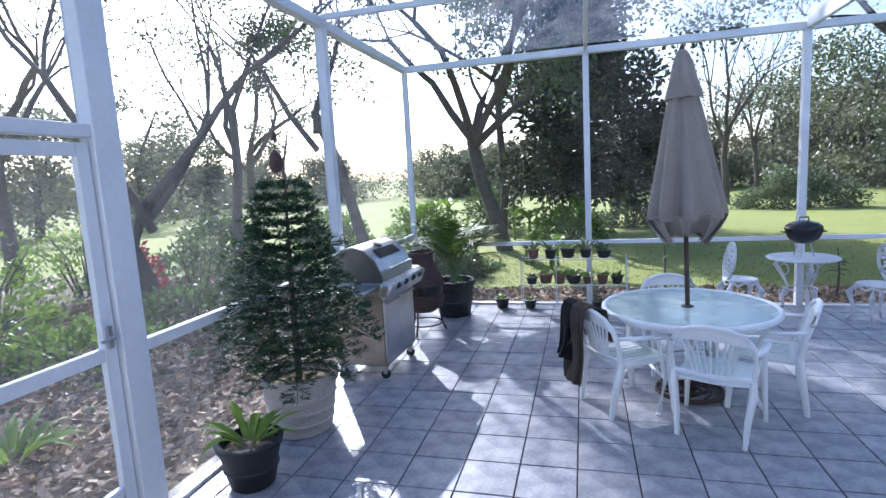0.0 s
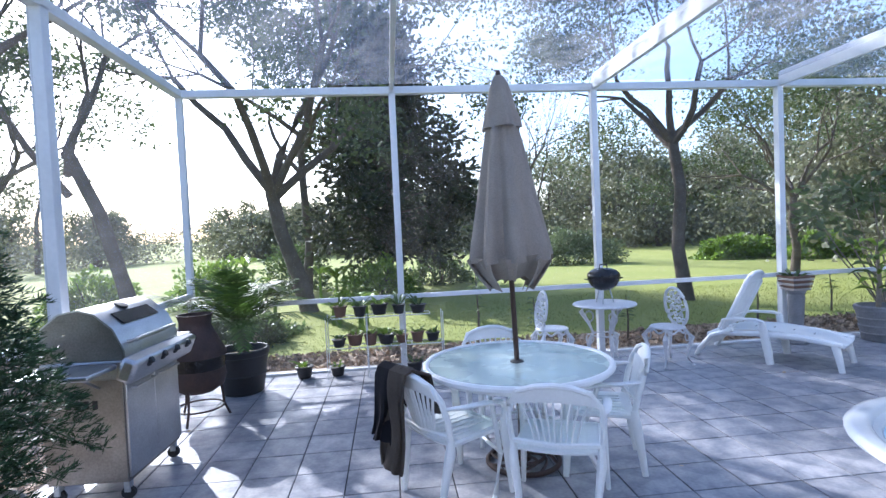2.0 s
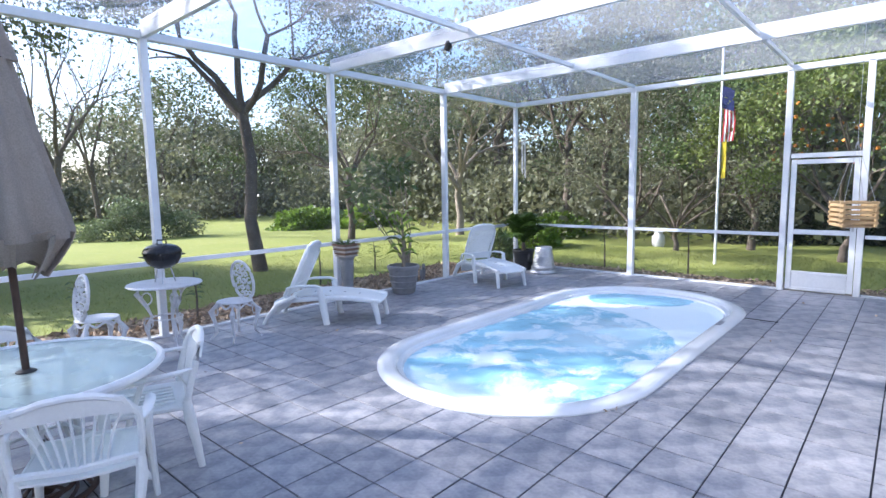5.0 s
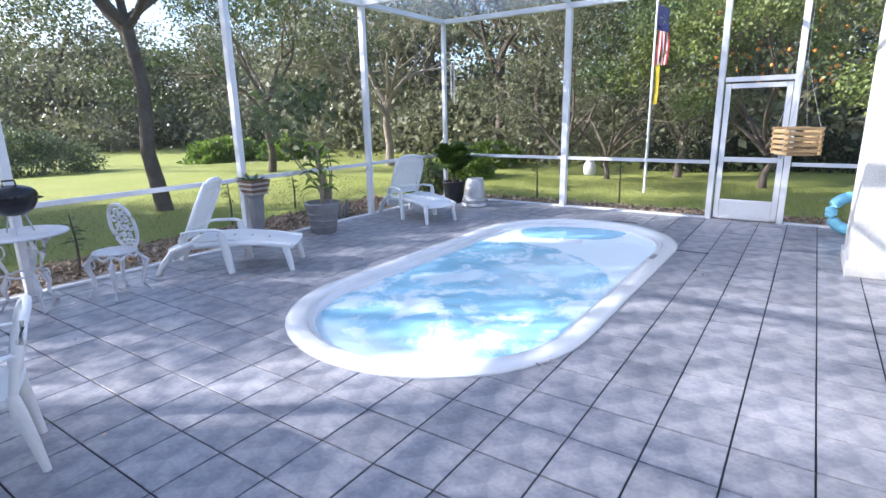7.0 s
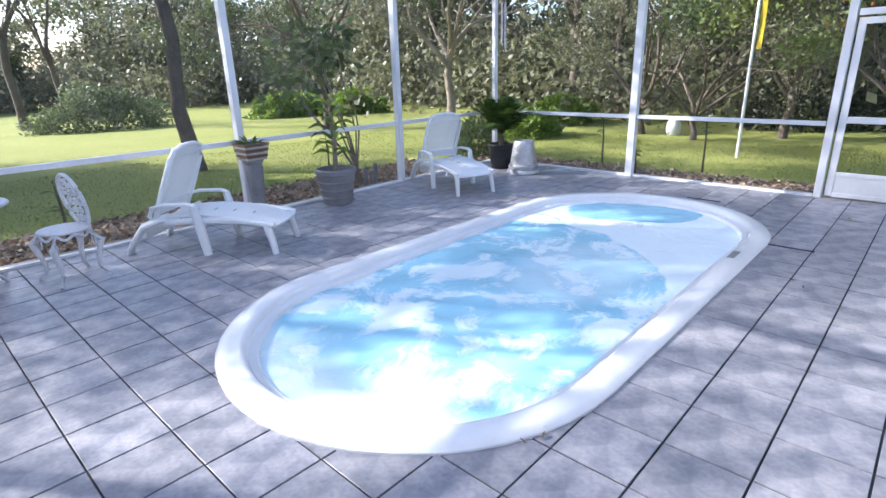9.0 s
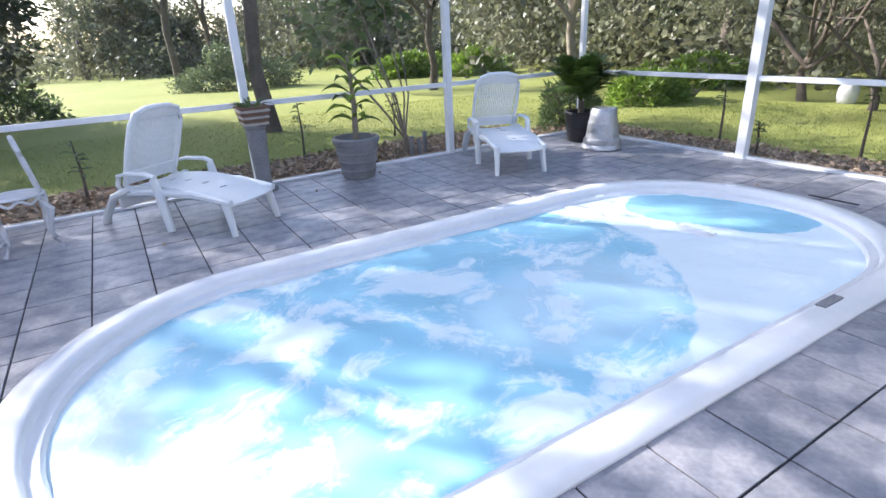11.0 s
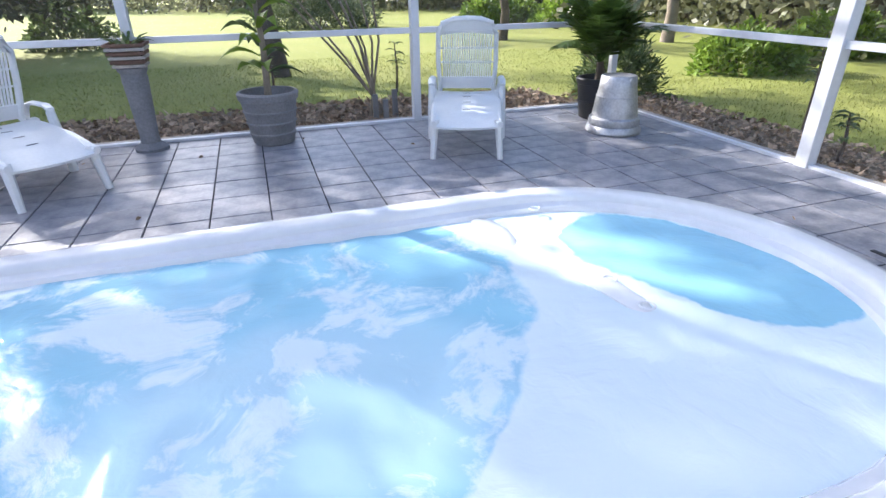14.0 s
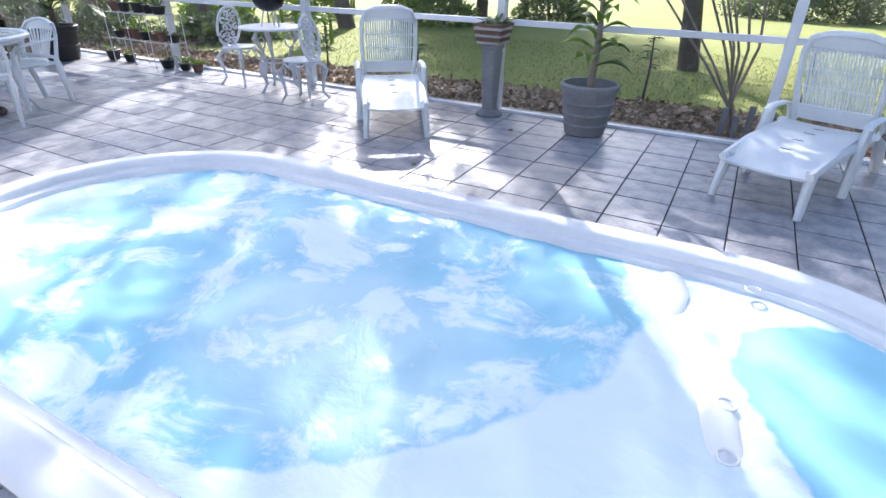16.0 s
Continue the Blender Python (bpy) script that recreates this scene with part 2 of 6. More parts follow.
M_WOOD = material("cedar_slat", (0.48, 0.34, 0.17), 0.7, second=(0.36, 0.24, 0.12), scale=6, amount=1.0, fine=70, bump=0.3)
M_CONCRETE = material("grey_cast_pot", (0.27, 0.27, 0.28), 0.85, second=(0.18, 0.18, 0.19), scale=6, amount=1.0, fine=60, bump=0.4)
M_POT_PALE = material("weathered_pale_pot", (0.50, 0.46, 0.41), 0.85, second=(0.34, 0.31, 0.28), scale=6, amount=1.0, fine=60, bump=0.4)
M_GALV = material("galvanized_steel", (0.62, 0.63, 0.65), 0.5, 0.75, second=(0.40, 0.40, 0.42), scale=9, amount=1.0, fine=50, bump=0.15)
M_TERRACOTTA = material("brown_terracotta", (0.20, 0.11, 0.075), 0.85, second=(0.13, 0.08, 0.06), scale=6, amount=1.0, fine=60, bump=0.3)
M_JACKET = material("olive_jacket_cloth", (0.075, 0.062, 0.05), 0.95, second=(0.05, 0.042, 0.036), scale=6, amount=1.0, fine=110, bump=0.4, spec=0.2)
M_JACKET_DARK = material("black_jacket_cloth", (0.012, 0.012, 0.016), 0.95, scale=6, fine=110, bump=0.4, spec=0.2)
M_RED = material("flag_red_cloth", (0.42, 0.03, 0.04), 0.9, fine=90, bump=0.1, translucent=0.3)
M_WHITE_CLOTH = material("flag_white_cloth", (0.75, 0.75, 0.75), 0.9, fine=90, bump=0.1, translucent=0.3)
M_NAVY = material("flag_navy_cloth", (0.02, 0.03, 0.12), 0.9, fine=90, bump=0.1, translucent=0.3)
M_YELLOW = material("yellow_cloth", (0.75, 0.6, 0.04), 0.9, fine=90, bump=0.1, translucent=0.3)
M_FLOAT = material("pale_blue_float_vinyl", (0.25, 0.62, 0.82), 0.3, fine=20, bump=0.02)


def glass_material():
    """Frosted table glass: greenish, half clear, with a wet gloss."""
    m = bpy.data.materials.new("frosted_table_glass")
    m.use_nodes = True
    n, l = m.node_tree.nodes, m.node_tree.links
    b = n["Principled BSDF"]
    tc, no, r = n.new("ShaderNodeTexCoord"), n.new("ShaderNodeTexNoise"), n.new("ShaderNodeMapRange")
    no.inputs["Scale"].default_value, no.inputs["Detail"].default_value = 5, 6
    l.new(tc.outputs["Object"], no.inputs["Vector"])
    r.inputs[1].default_value, r.inputs[2].default_value, r.inputs[3].default_value, r.inputs[4].default_value = 0.35, 0.7, 0.12, 0.4
    l.new(no.outputs[0], r.inputs[0])
    l.new(r.outputs[0], b.inputs["Roughness"])
    b.inputs["Base Color"].default_value = (0.56, 0.63, 0.61, 1)
    b.inputs["Specular IOR Level"].default_value = 0.8
    tr, ms = n.new("ShaderNodeBsdfTransparent"), n.new("ShaderNodeMixShader")
    tr.inputs[0].default_value = (0.84, 0.95, 0.92, 1)
    ms.inputs[0].default_value = 0.52
    l.new(tr.outputs[0], ms.inputs[1])
    l.new(b.outputs[0], ms.inputs[2])
    l.new(ms.outputs[0], n["Material Output"].inputs[0])
    return m


M_GLASS = glass_material()


# ---- mesh helpers ----
class Shape:
    """Vertices and faces of one part, gathered piece by piece."""

    def __init__(self):
        self.v, self.f = [], []

    def add(self, verts, faces, m=None):
        o = len(self.v)
        self.v += [tuple(m @ Vector(p)) for p in verts] if m else [tuple(p) for p in verts]
        self.f += [tuple(i + o for i in f) for f in faces]
        return self

    def box(self, c, s, m=None):
        x, y, z = (k / 2 for k in s)
        vs = [(c[0] + i * x, c[1] + j * y, c[2] + k * z) for k in (-1, 1) for i, j in ((-1, -1), (1, -1), (1, 1), (-1, 1))]
        return self.add(vs, [(3, 2, 1, 0), (4, 5, 6, 7), (0, 1, 5, 4), (1, 2, 6, 5), (2, 3, 7, 6), (3, 0, 4, 7)], m)

    def tube(self, pts, r, n=8, flat=1.0, m=None, up=None):
        """A tube along points; r a number or one for each point; flat squeezes its second axis."""
        pts = [Vector(p) for p in pts]
        rs = [r] * len(pts) if isinstance(r, (int, float)) else list(r)
        vs, fs = [], []
        for k, p in enumerate(pts):
            d = (pts[min(k + 1, len(pts) - 1)] - pts[max(k - 1, 0)]).normalized()
            a = Vector(up) if up else (Vector((0, 0, 1)) if abs(d.z) < 0.9 else Vector((1, 0, 0)))
            u = d.cross(a).normalized()
            w = u.cross(d).normalized()
            for q in range(n):
                g = 2 * math.pi * (q + 0.5) / n
                vs.append(p + u * math.cos(g) * rs[k] + w * math.sin(g) * rs[k] * flat)
        for k in range(len(pts) - 1):
            for q in range(n):
                fs.append((k * n + q, k * n + (q + 1) % n, (k + 1) * n + (q + 1) % n, (k + 1) * n + q))
        fs.append(tuple(range(n - 1, -1, -1)))
        fs.append(tuple((len(pts) - 1) * n + q for q in range(n)))
        return self.add(vs, fs, m)

    def lathe(self, profile, n=28, m=None, wobble=None):
        vs, fs = [], []
        for r, z in profile:
            for q in range(n):
                g = 2 * math.pi * q / n
                k = wobble(g, z) if wobble else 1
                vs.append((r * k * math.cos(g), r * k * math.sin(g), z))
        for k in range(len(profile) - 1):
            for q in range(n):
                fs.append((k * n + q, k * n + (q + 1) % n, (k + 1) * n + (q + 1) % n, (k + 1) * n + q))
        if profile[0][0] > 1e-4:
            fs.append(tuple(range(n - 1, -1, -1)))
        if profile[-1][0] > 1e-4:
            fs.append(tuple((len(profile) - 1) * n + q for q in range(n)))
        return self.add(vs, fs, m)

    def sheet(self, grid, thick, m=None):
        """A bent sheet: rows of points, given a thickness along its normals."""
        a, b = len(grid), len(grid[0])
        g = [[Vector(p) for p in row] for row in grid]
        vs, fs = [], []
        for side in (0.5, -0.5):
            for i in range(a):
                for j in range(b):
                    du = g[min(i + 1, a - 1)][j] - g[max(i - 1, 0)][j]
                    dv = g[i][min(j + 1, b - 1)] - g[i][max(j - 1, 0)]
                    vs.append(g[i][j] + du.cross(dv).normalized() * thick * side)
        o = a * b
        for i in range(a - 1):
            for j in range(b - 1):
                k = i * b + j
                fs += [(k, k + b, k + b + 1, k + 1), (o + k, o + k + 1, o + k + b + 1, o + k + b)]
        edge = [(0, j) for j in range(b)] + [(i, b - 1) for i in range(1, a)] + [(a - 1, j) for j in range(b - 2, -1, -1)] + [(i, 0) for i in range(a - 2, 0, -1)]
        for e in range(len(edge)):
            p, q = edge[e][0] * b + edge[e][1], edge[(e + 1) % len(edge)][0] * b + edge[(e + 1) % len(edge)][1]
            fs.append((p, q, o + q, o + p))
        return self.add(vs, fs, m)

    def mesh(self, name, mat, smooth=True, angle=40):
        me = bpy.data.meshes.new(name)
        me.from_pydata(self.v, [], self.f)
        me.materials.append(mat)
        if smooth:
            me.polygons.foreach_set("use_smooth", [True] * len(me.polygons))
            me.set_sharp_from_angle(angle=radians(angle))
        me.update()
        return me


def thing(name, m, label, category, group="", kind=""):
    ob = new(name)
    ob.empty_display_size = 0.1
    ob.matrix_world = m
    return tagged(ob, label, category, group, kind)


def part(name, shape, mat, parent, label="", bevel=0.0, smooth=True, m=None, kind=""):
    ob = new(name, shape.mesh(name, mat, smooth) if isinstance(shape, Shape) else shape)
    ob.parent = parent
    if m is not None:
        ob.matrix_basis = m
    if bevel:
        mod = ob.modifiers.new("bevel", "BEVEL")
        mod.width, mod.segments, mod.limit_method = bevel, 2, "ANGLE"
    return tagged(ob, label, kind=kind)


def solid(name, shape, mat, label, category, kind="", bevel=0.0, smooth=True):
    ob = new(name, shape.mesh(name, mat, smooth))
    if bevel:
        mod = ob.modifiers.new("bevel", "BEVEL")
        mod.width, mod.segments, mod.limit_method = bevel, 2, "ANGLE"
    return tagged(ob, label, category, kind=kind)


def leaf_mesh(name, centres, ways, lengths, widths, mat, rng, fold=0.25):
    """Many small leaves, each a folded diamond, in one mesh."""
    c, w = np.asarray(centres, float), np.asarray(ways, float)
    k = len(c)
    w /= np.linalg.norm(w, axis=1, keepdims=True) + 1e-9
    side = np.cross(w, rng.normal(size=(k, 3)))
    side /= np.linalg.norm(side, axis=1, keepdims=True) + 1e-9
    nrm = np.cross(w, side)
    le, wi = np.broadcast_to(lengths, k)[:, None], np.broadcast_to(widths, k)[:, None]
    mid = c + w * le * 0.45 - nrm * wi * fold
    vs = np.stack([c, mid + side * wi / 2 + nrm * wi * fold, c + w * le, mid - side * wi / 2 + nrm * wi * fold], 1).reshape(-1, 3)
    me = bpy.data.meshes.new(name)
    me.vertices.add(4 * k)
    me.vertices.foreach_set("co", vs.ravel())
    me.loops.add(4 * k)
    me.loops.foreach_set("vertex_index", np.arange(4 * k, dtype=np.int32))
    me.polygons.add(k)
    me.polygons.foreach_set("loop_start", np.arange(0, 4 * k, 4, dtype=np.int32))
    me.materials.append(mat)
    me.update(calc_edges=True)
    return me


# ---- the ground, the deck and the pool ----
DX0, DX1, DY0, DY1 = -2.12, 10.72, -1.6, 8.12      # deck
PX0, PX1, PY0, PY1 = 3.64, 9.54, 2.94, 5.70        # outside of the pool's rim
PR = (PY1 - PY0) / 2
PCY = (PY0 + PY1) / 2
PITCH = 0.37
EAVE = 3.49


def stadium(inset, n=24):
    """The outline of the pool, pulled in by inset, counter-clockwise from above."""
    r = PR - inset
    pts = [(PX1 - PR + r * math.sin(a), PCY - r * math.cos(a)) for a in (math.pi * k / n for k in range(n + 1))]
    return pts + [(PX0 + PR - r * math.sin(a), PCY + r * math.cos(a)) for a in (math.pi * k / n for k in range(n + 1))]


def ground_height(x, y):
    out = max(DX0 - x, x - DX1, y - DY1, DY0 - y, 0.0)
    k = min(out / 1.2, 1.0)
    swell = 0.10 * noise.noise((x * 0.06, y * 0.06, 0)) + 0.02 * noise.noise((x * 0.5, y * 0.5, 3))
    return -0.09 - 0.10 * k + swell * k - 0.35 * min(max((out - 8) / 40, 0), 1)


def ground():
    """One sheet to the horizon, with finer cells near the deck and a hole under the deck left flat."""
    def steps(lo, hi):
        near = list(np.arange(lo - 12, hi + 12.01, 0.6))
        far = [15, 19, 25, 33, 45, 60, 85, 120, 200, 400, 900]
        return [lo - d for d in reversed(far)] + near + [hi + d for d in far]
    xs, ys = steps(DX0, DX1), steps(DY0, DY1)
    s = Shape()
    s.v = [(x, y, ground_height(x, y) if not (PX0 - 0.5 < x < PX1 + 0.5 and PY0 - 0.5 < y < PY1 + 0.5) else -2.5) for y in ys for x in xs]
    w = len(xs)
    s.f = [(j * w + i, j * w + i + 1, (j + 1) * w + i + 1, (j + 1) * w + i) for j in range(len(ys) - 1) for i in range(w - 1)]
    solid("ground", s, M_GRASS, "sunlit green lawn with tree shade", "lawn", "structure")


ground()


def litter_bed(name, x0, x1, y0, y1, seed, label):
    """A bed of soil with an uneven outer edge, lying on the lawn."""
    s, k = Shape(), 40
    rng = random.Random(seed)
    for i in range(k + 1):
        for j in range(9):
            u, v = i / k, j / 8
            x, y = x0 + (x1 - x0) * u, y0 + (y1 - y0) * v
            if (x1 - x0) > (y1 - y0):
                y += v * 0.5 * noise.noise((x * 0.6, seed, 0))
            z = ground_height(x, y) + 0.035 - (0.06 if j in (0, 8) or i in (0, k) else 0)
            s.v.append((x, y, z + rng.uniform(0, 0.015)))
    s.f = [(i * 9 + j, (i + 1) * 9 + j, (i + 1) * 9 + j + 1, i * 9 + j + 1) for i in range(k) for j in range(8)]
    ob = solid(name, s, M_SOIL, label, "soil", "structure")
    return ob


litter_bed("bed_back", -2.2, 10.6, 8.12, 9.9, 1, "bare soil bed strewn with dry brown leaves")
litter_bed("bed_side", 10.68, 12.0, 0.0, 9.3, 2, "bare soil strip beside the screen wall")
litter_bed("bed_wood", -14.0, -2.1, -4.0, 12.0, 3, "woodland floor covered with dry leaves")


def deck():
    s = Shape()
    rim = stadium(0.12)
    rx, ry = (PX0 + PX1) / 2, PCY
    # the slab as a ring of quads between the rim and the deck's outline
    outer = []
    for x, y in rim:
        dx, dy = x - rx, y - ry
        t = min([(DX1 - rx) / dx if dx > 1e-6 else 1e9, (DX0 - rx) / dx if dx < -1e-6 else 1e9, (DY1 - ry) / dy if dy > 1e-6 else 1e9, (DY0 - ry) / dy if dy < -1e-6 else 1e9])
        outer.append((rx + dx * t, ry + dy * t))
    corners = [(DX0, DY0), (DX1, DY0), (DX1, DY1), (DX0, DY1)]
    n = len(rim)
    for x, y in rim:
        s.v.append((x, y, -0.008))
    for x, y in outer:
        s.v.append((x, y, -0.008))
    for k in range(n):
        q = (k + 1) % n
        a, b = outer[k], outer[q]
        extra = [c for c in corners if min(a[0], b[0]) - 1e-6 <= c[0] <= max(a[0], b[0]) + 1e-6 and min(a[1], b[1]) - 1e-6 <= c[1] <= max(a[1], b[1]) + 1e-6 and c not in (a, b)]
        if extra:
            s.v.append((*extra[0], -0.008))
            s.f.append((k, n + k, len(s.v) - 1, n + q, q))
        else:
            s.f.append((k, n + k, n + q, q))
    # the slab's sides
    o = len(s.v)
    for z in (-0.0081, -0.3):
        s.v += [(x, y, z) for x, y in corners]
    s.f += [(o + k, o + 4 + k, o + 4 + (k + 1) % 4, o + (k + 1) % 4) for k in range(4)]
    return solid("floor", s, M_GROUT, "tiled pool deck with dark grout joints", "deck", "structure", smooth=False)


FLOOR = deck()


def edge_trim():
    for name, a, b in (("trim_back", (DX0, DY1 - 0.03), (DX1, DY1 + 0.05)), ("trim_right", (DX1 - 0.03, DY0), (DX1 + 0.05, DY1 - 0.035)), ("trim_left", (DX0 - 0.05, DY0), (DX0 + 0.03, DY1 - 0.035))):
        s = Shape().box(((a[0] + b[0]) / 2, (a[1] + b[1]) / 2, -0.04), (b[0] - a[0], b[1] - a[1], 0.13))
        solid(name, s, M_POT_PALE, "pale concrete edge of the deck", "edging", "structure", bevel=0.008)


edge_trim()


def pool():
    t = thing("swim_spa_pool", Matrix.Identity(4), "white gelcoat swim spa sunk in the tiled deck, jets churning", "pool")
    # rim: a rounded profile swept round the outline
    prof = [(-0.005, -0.01), (-0.004, 0.012), (0.02, 0.034), (0.06, 0.042), (0.135, 0.042), (0.165, 0.036), (0.182, 0.018), (0.19, -0.01), (0.215, -0.022), (0.24, -0.026), (0.252, -0.04), (0.262, -0.12), (0.30, -0.45)]
    s = Shape()
    rings = [stadium(d) for d, _ in prof]
    n = len(rings[0])
    for (d, z), ring in zip(prof, rings):
        s.v += [(x, y, z) for x, y in ring]
    for k in range(len(prof) - 1):
        for q in range(n):
            s.f.append((k * n + q, k * n + (q + 1) % n, (k + 1) * n + (q + 1) % n, (k + 1) * n + q))
    part("rim", s, M_GELCOAT, t, "smooth white moulded rim")
    # the deep shell
    s = Shape()
    for d, z in ((0.292, -0.4), (0.36, -0.60), (0.5, -0.68)):
        s.v += [(x, y, z) for x, y in stadium(d)]
    for k in range(2):
        for q in range(n):
            s.f.append((k * n + q, k * n + (q + 1) % n, (k + 1) * n + (q + 1) % n, (k + 1) * n + q))
    s.f.append(tuple(2 * n + q for q in range(n)))
    part("basin", s, M_POOL_BLUE, t, "blue basin below the water")
    # the moulded seat: a shallow white ledge with a foot well, across one end
    s = Shape()
    inner = stadium(0.262)
    ledge = [p for p in inner if p[0] > 7.55]
    far = max(ledge, key=lambda p: p[1])
    near = min(ledge, key=lambda p: p[1])
    front = [(far[0] + (near[0] - far[0]) * u - 0.15 + 0.42 * math.sin(u * math.pi * 1.15) * (1 - 1.25 * u) - 0.95 * u * u, far[1] + (near[1] - far[1]) * u) for u in (k / 14 for k in range(15))]
    ledge = sorted([p for p in ledge], key=lambda p: math.atan2(p[1] - PCY, p[0] - 7.9))
    loop = ledge + front
    top = -0.10
    cx, cy = 8.78, 4.50
    loop = sorted(loop, key=lambda p: math.atan2(p[1] - cy, p[0] - cx))
    m = len(loop)
    s.v += [(x, y, top) for x, y in loop]
    wl = []
    for x, y in loop:
        a = math.atan2((y - cy) / 0.68, (x - cx) / 0.38)
        wl.append((cx + 0.38 * math.cos(a), cy + 0.68 * math.sin(a)))
    s.v += [(x, y, top) for x, y in wl]
    s.v += [(x, y, top - 0.05) for x, y in ((cx + (x - cx) * 0.94, cy + (y - cy) * 0.94) for x, y in wl)]
    s.v += [(x, y, -0.62) for x, y in loop]
    for q in range(m):
        r = (q + 1) % m
        s.f += [(q, r, m + r, m + q), (m + q, m + r, 2 * m + r, 2 * m + q), (q, 3 * m + q, 3 * m + r, r)]
    part("seat_ledge", s, M_GELCOAT, t, "shallow white moulded seat under water")
    s = Shape()
    s.v += [(x, y, top - 0.055) for x, y in wl] + [(cx, cy, top - 0.07)]
    s.f += [(q, (q + 1) % m, m) for q in range(m)]
    part("foot_well", s, material("pale_blue_gelcoat", (0.42, 0.72, 0.88), 0.3, fine=8, bump=0), t, "pale blue foot well")
    # moulded grab bars that part the seat from the swim lane
    for name, a, b in (("grab_bar", (7.90, 5.46, -0.07), (7.96, 4.96, -0.10)), ("grab_bar", (8.11, 4.76, -0.10), (8.28, 4.10, -0.09))):
        a, b = Vector(a), Vector(b)
        mid = (a + b) / 2 + Vector((0.02, 0, 0.035))
        part(name, Shape().tube([a, a.lerp(mid, 0.5) + Vector((0, 0, 0.012)), mid, mid.lerp(b, 0.5) + Vector((0, 0, 0.012)), b], [0.05, 0.07, 0.075, 0.066, 0.04], 10, 0.42), M_GELCOAT, t)
    for x, y in ((8.30, 5.40), (8.24, 4.47), (8.26, 4.20)):
        s = Shape()
        ring = [(x + 0.035 * math.cos(a), y + 0.035 * math.sin(a), -0.035 if y < 5 else -0.012) for a in (2 * math.pi * k / 16 for k in range(17))]
        s.tube(ring, 0.006, 6)
        part("jet_ring", s, M_GELCOAT, t)
    # skimmer slot on the near rim
    part("skimmer_lid", Shape().box((7.60, 3.07, 0.044), (0.20, 0.055, 0.012)), M_CONCRETE, t, "grey skimmer cover", bevel=0.004)
    # water, gently heaving
    s = Shape()
    step = 0.055
    nx, ny = int((PX1 - PX0) / step), int((PY1 - PY0) / step)
    idx = {}
    def inside(x, y, d):
        qx = min(max(x, PX0 + PR), PX1 - PR)
        return math.hypot(x - qx, y - PCY) < PR - d
    for i in range(nx + 1):
        for j in range(ny + 1):
            x, y = PX0 + i * step, PY0 + j * step
            if inside(x, y, 0.13):
                h = 0.022 * noise.noise((x * 2.1, y * 2.1, 0)) + 0.012 * noise.noise((x * 5.5, y * 5.5, 2)) + 0.005 * noise.noise((x * 13, y * 13, 5))
                idx[i, j] = len(s.v)
                s.v.append((x, y, -0.058 + h * 0.8 * (1.0 if x < 7.7 else 0.55)))
    for (i, j) in list(idx):
        q = [(i, j), (i + 1, j), (i + 1, j + 1), (i, j + 1)]
        if all(p in idx for p in q):
            s.f.append(tuple(idx[p] for p in q))
    w = part("water", s, M_WATER, t, "foaming pale blue water", kind="")
    w.visible_shadow = True
    return t


pool()
solid("deck_drain", Shape().box((8.23, 2.77, 0.003), (0.03, 0.40, 0.006)), M_BLACK_PLASTIC, "dark slot drain running from the pool rim", "drain")
solid("deck_drain", Shape().box((9.70, 4.0, 0.003), (0.03, 0.40, 0.006)), M_BLACK_PLASTIC, "dark slot drain by the rounded end of the pool", "drain")


# ---- the screen cage ----
BACK_X = [-2.06, 0.50, 3.11, 5.71, 8.28, 10.68]
SIDE_Y = [5.43, 2.95]
DOOR_Y = 1.96


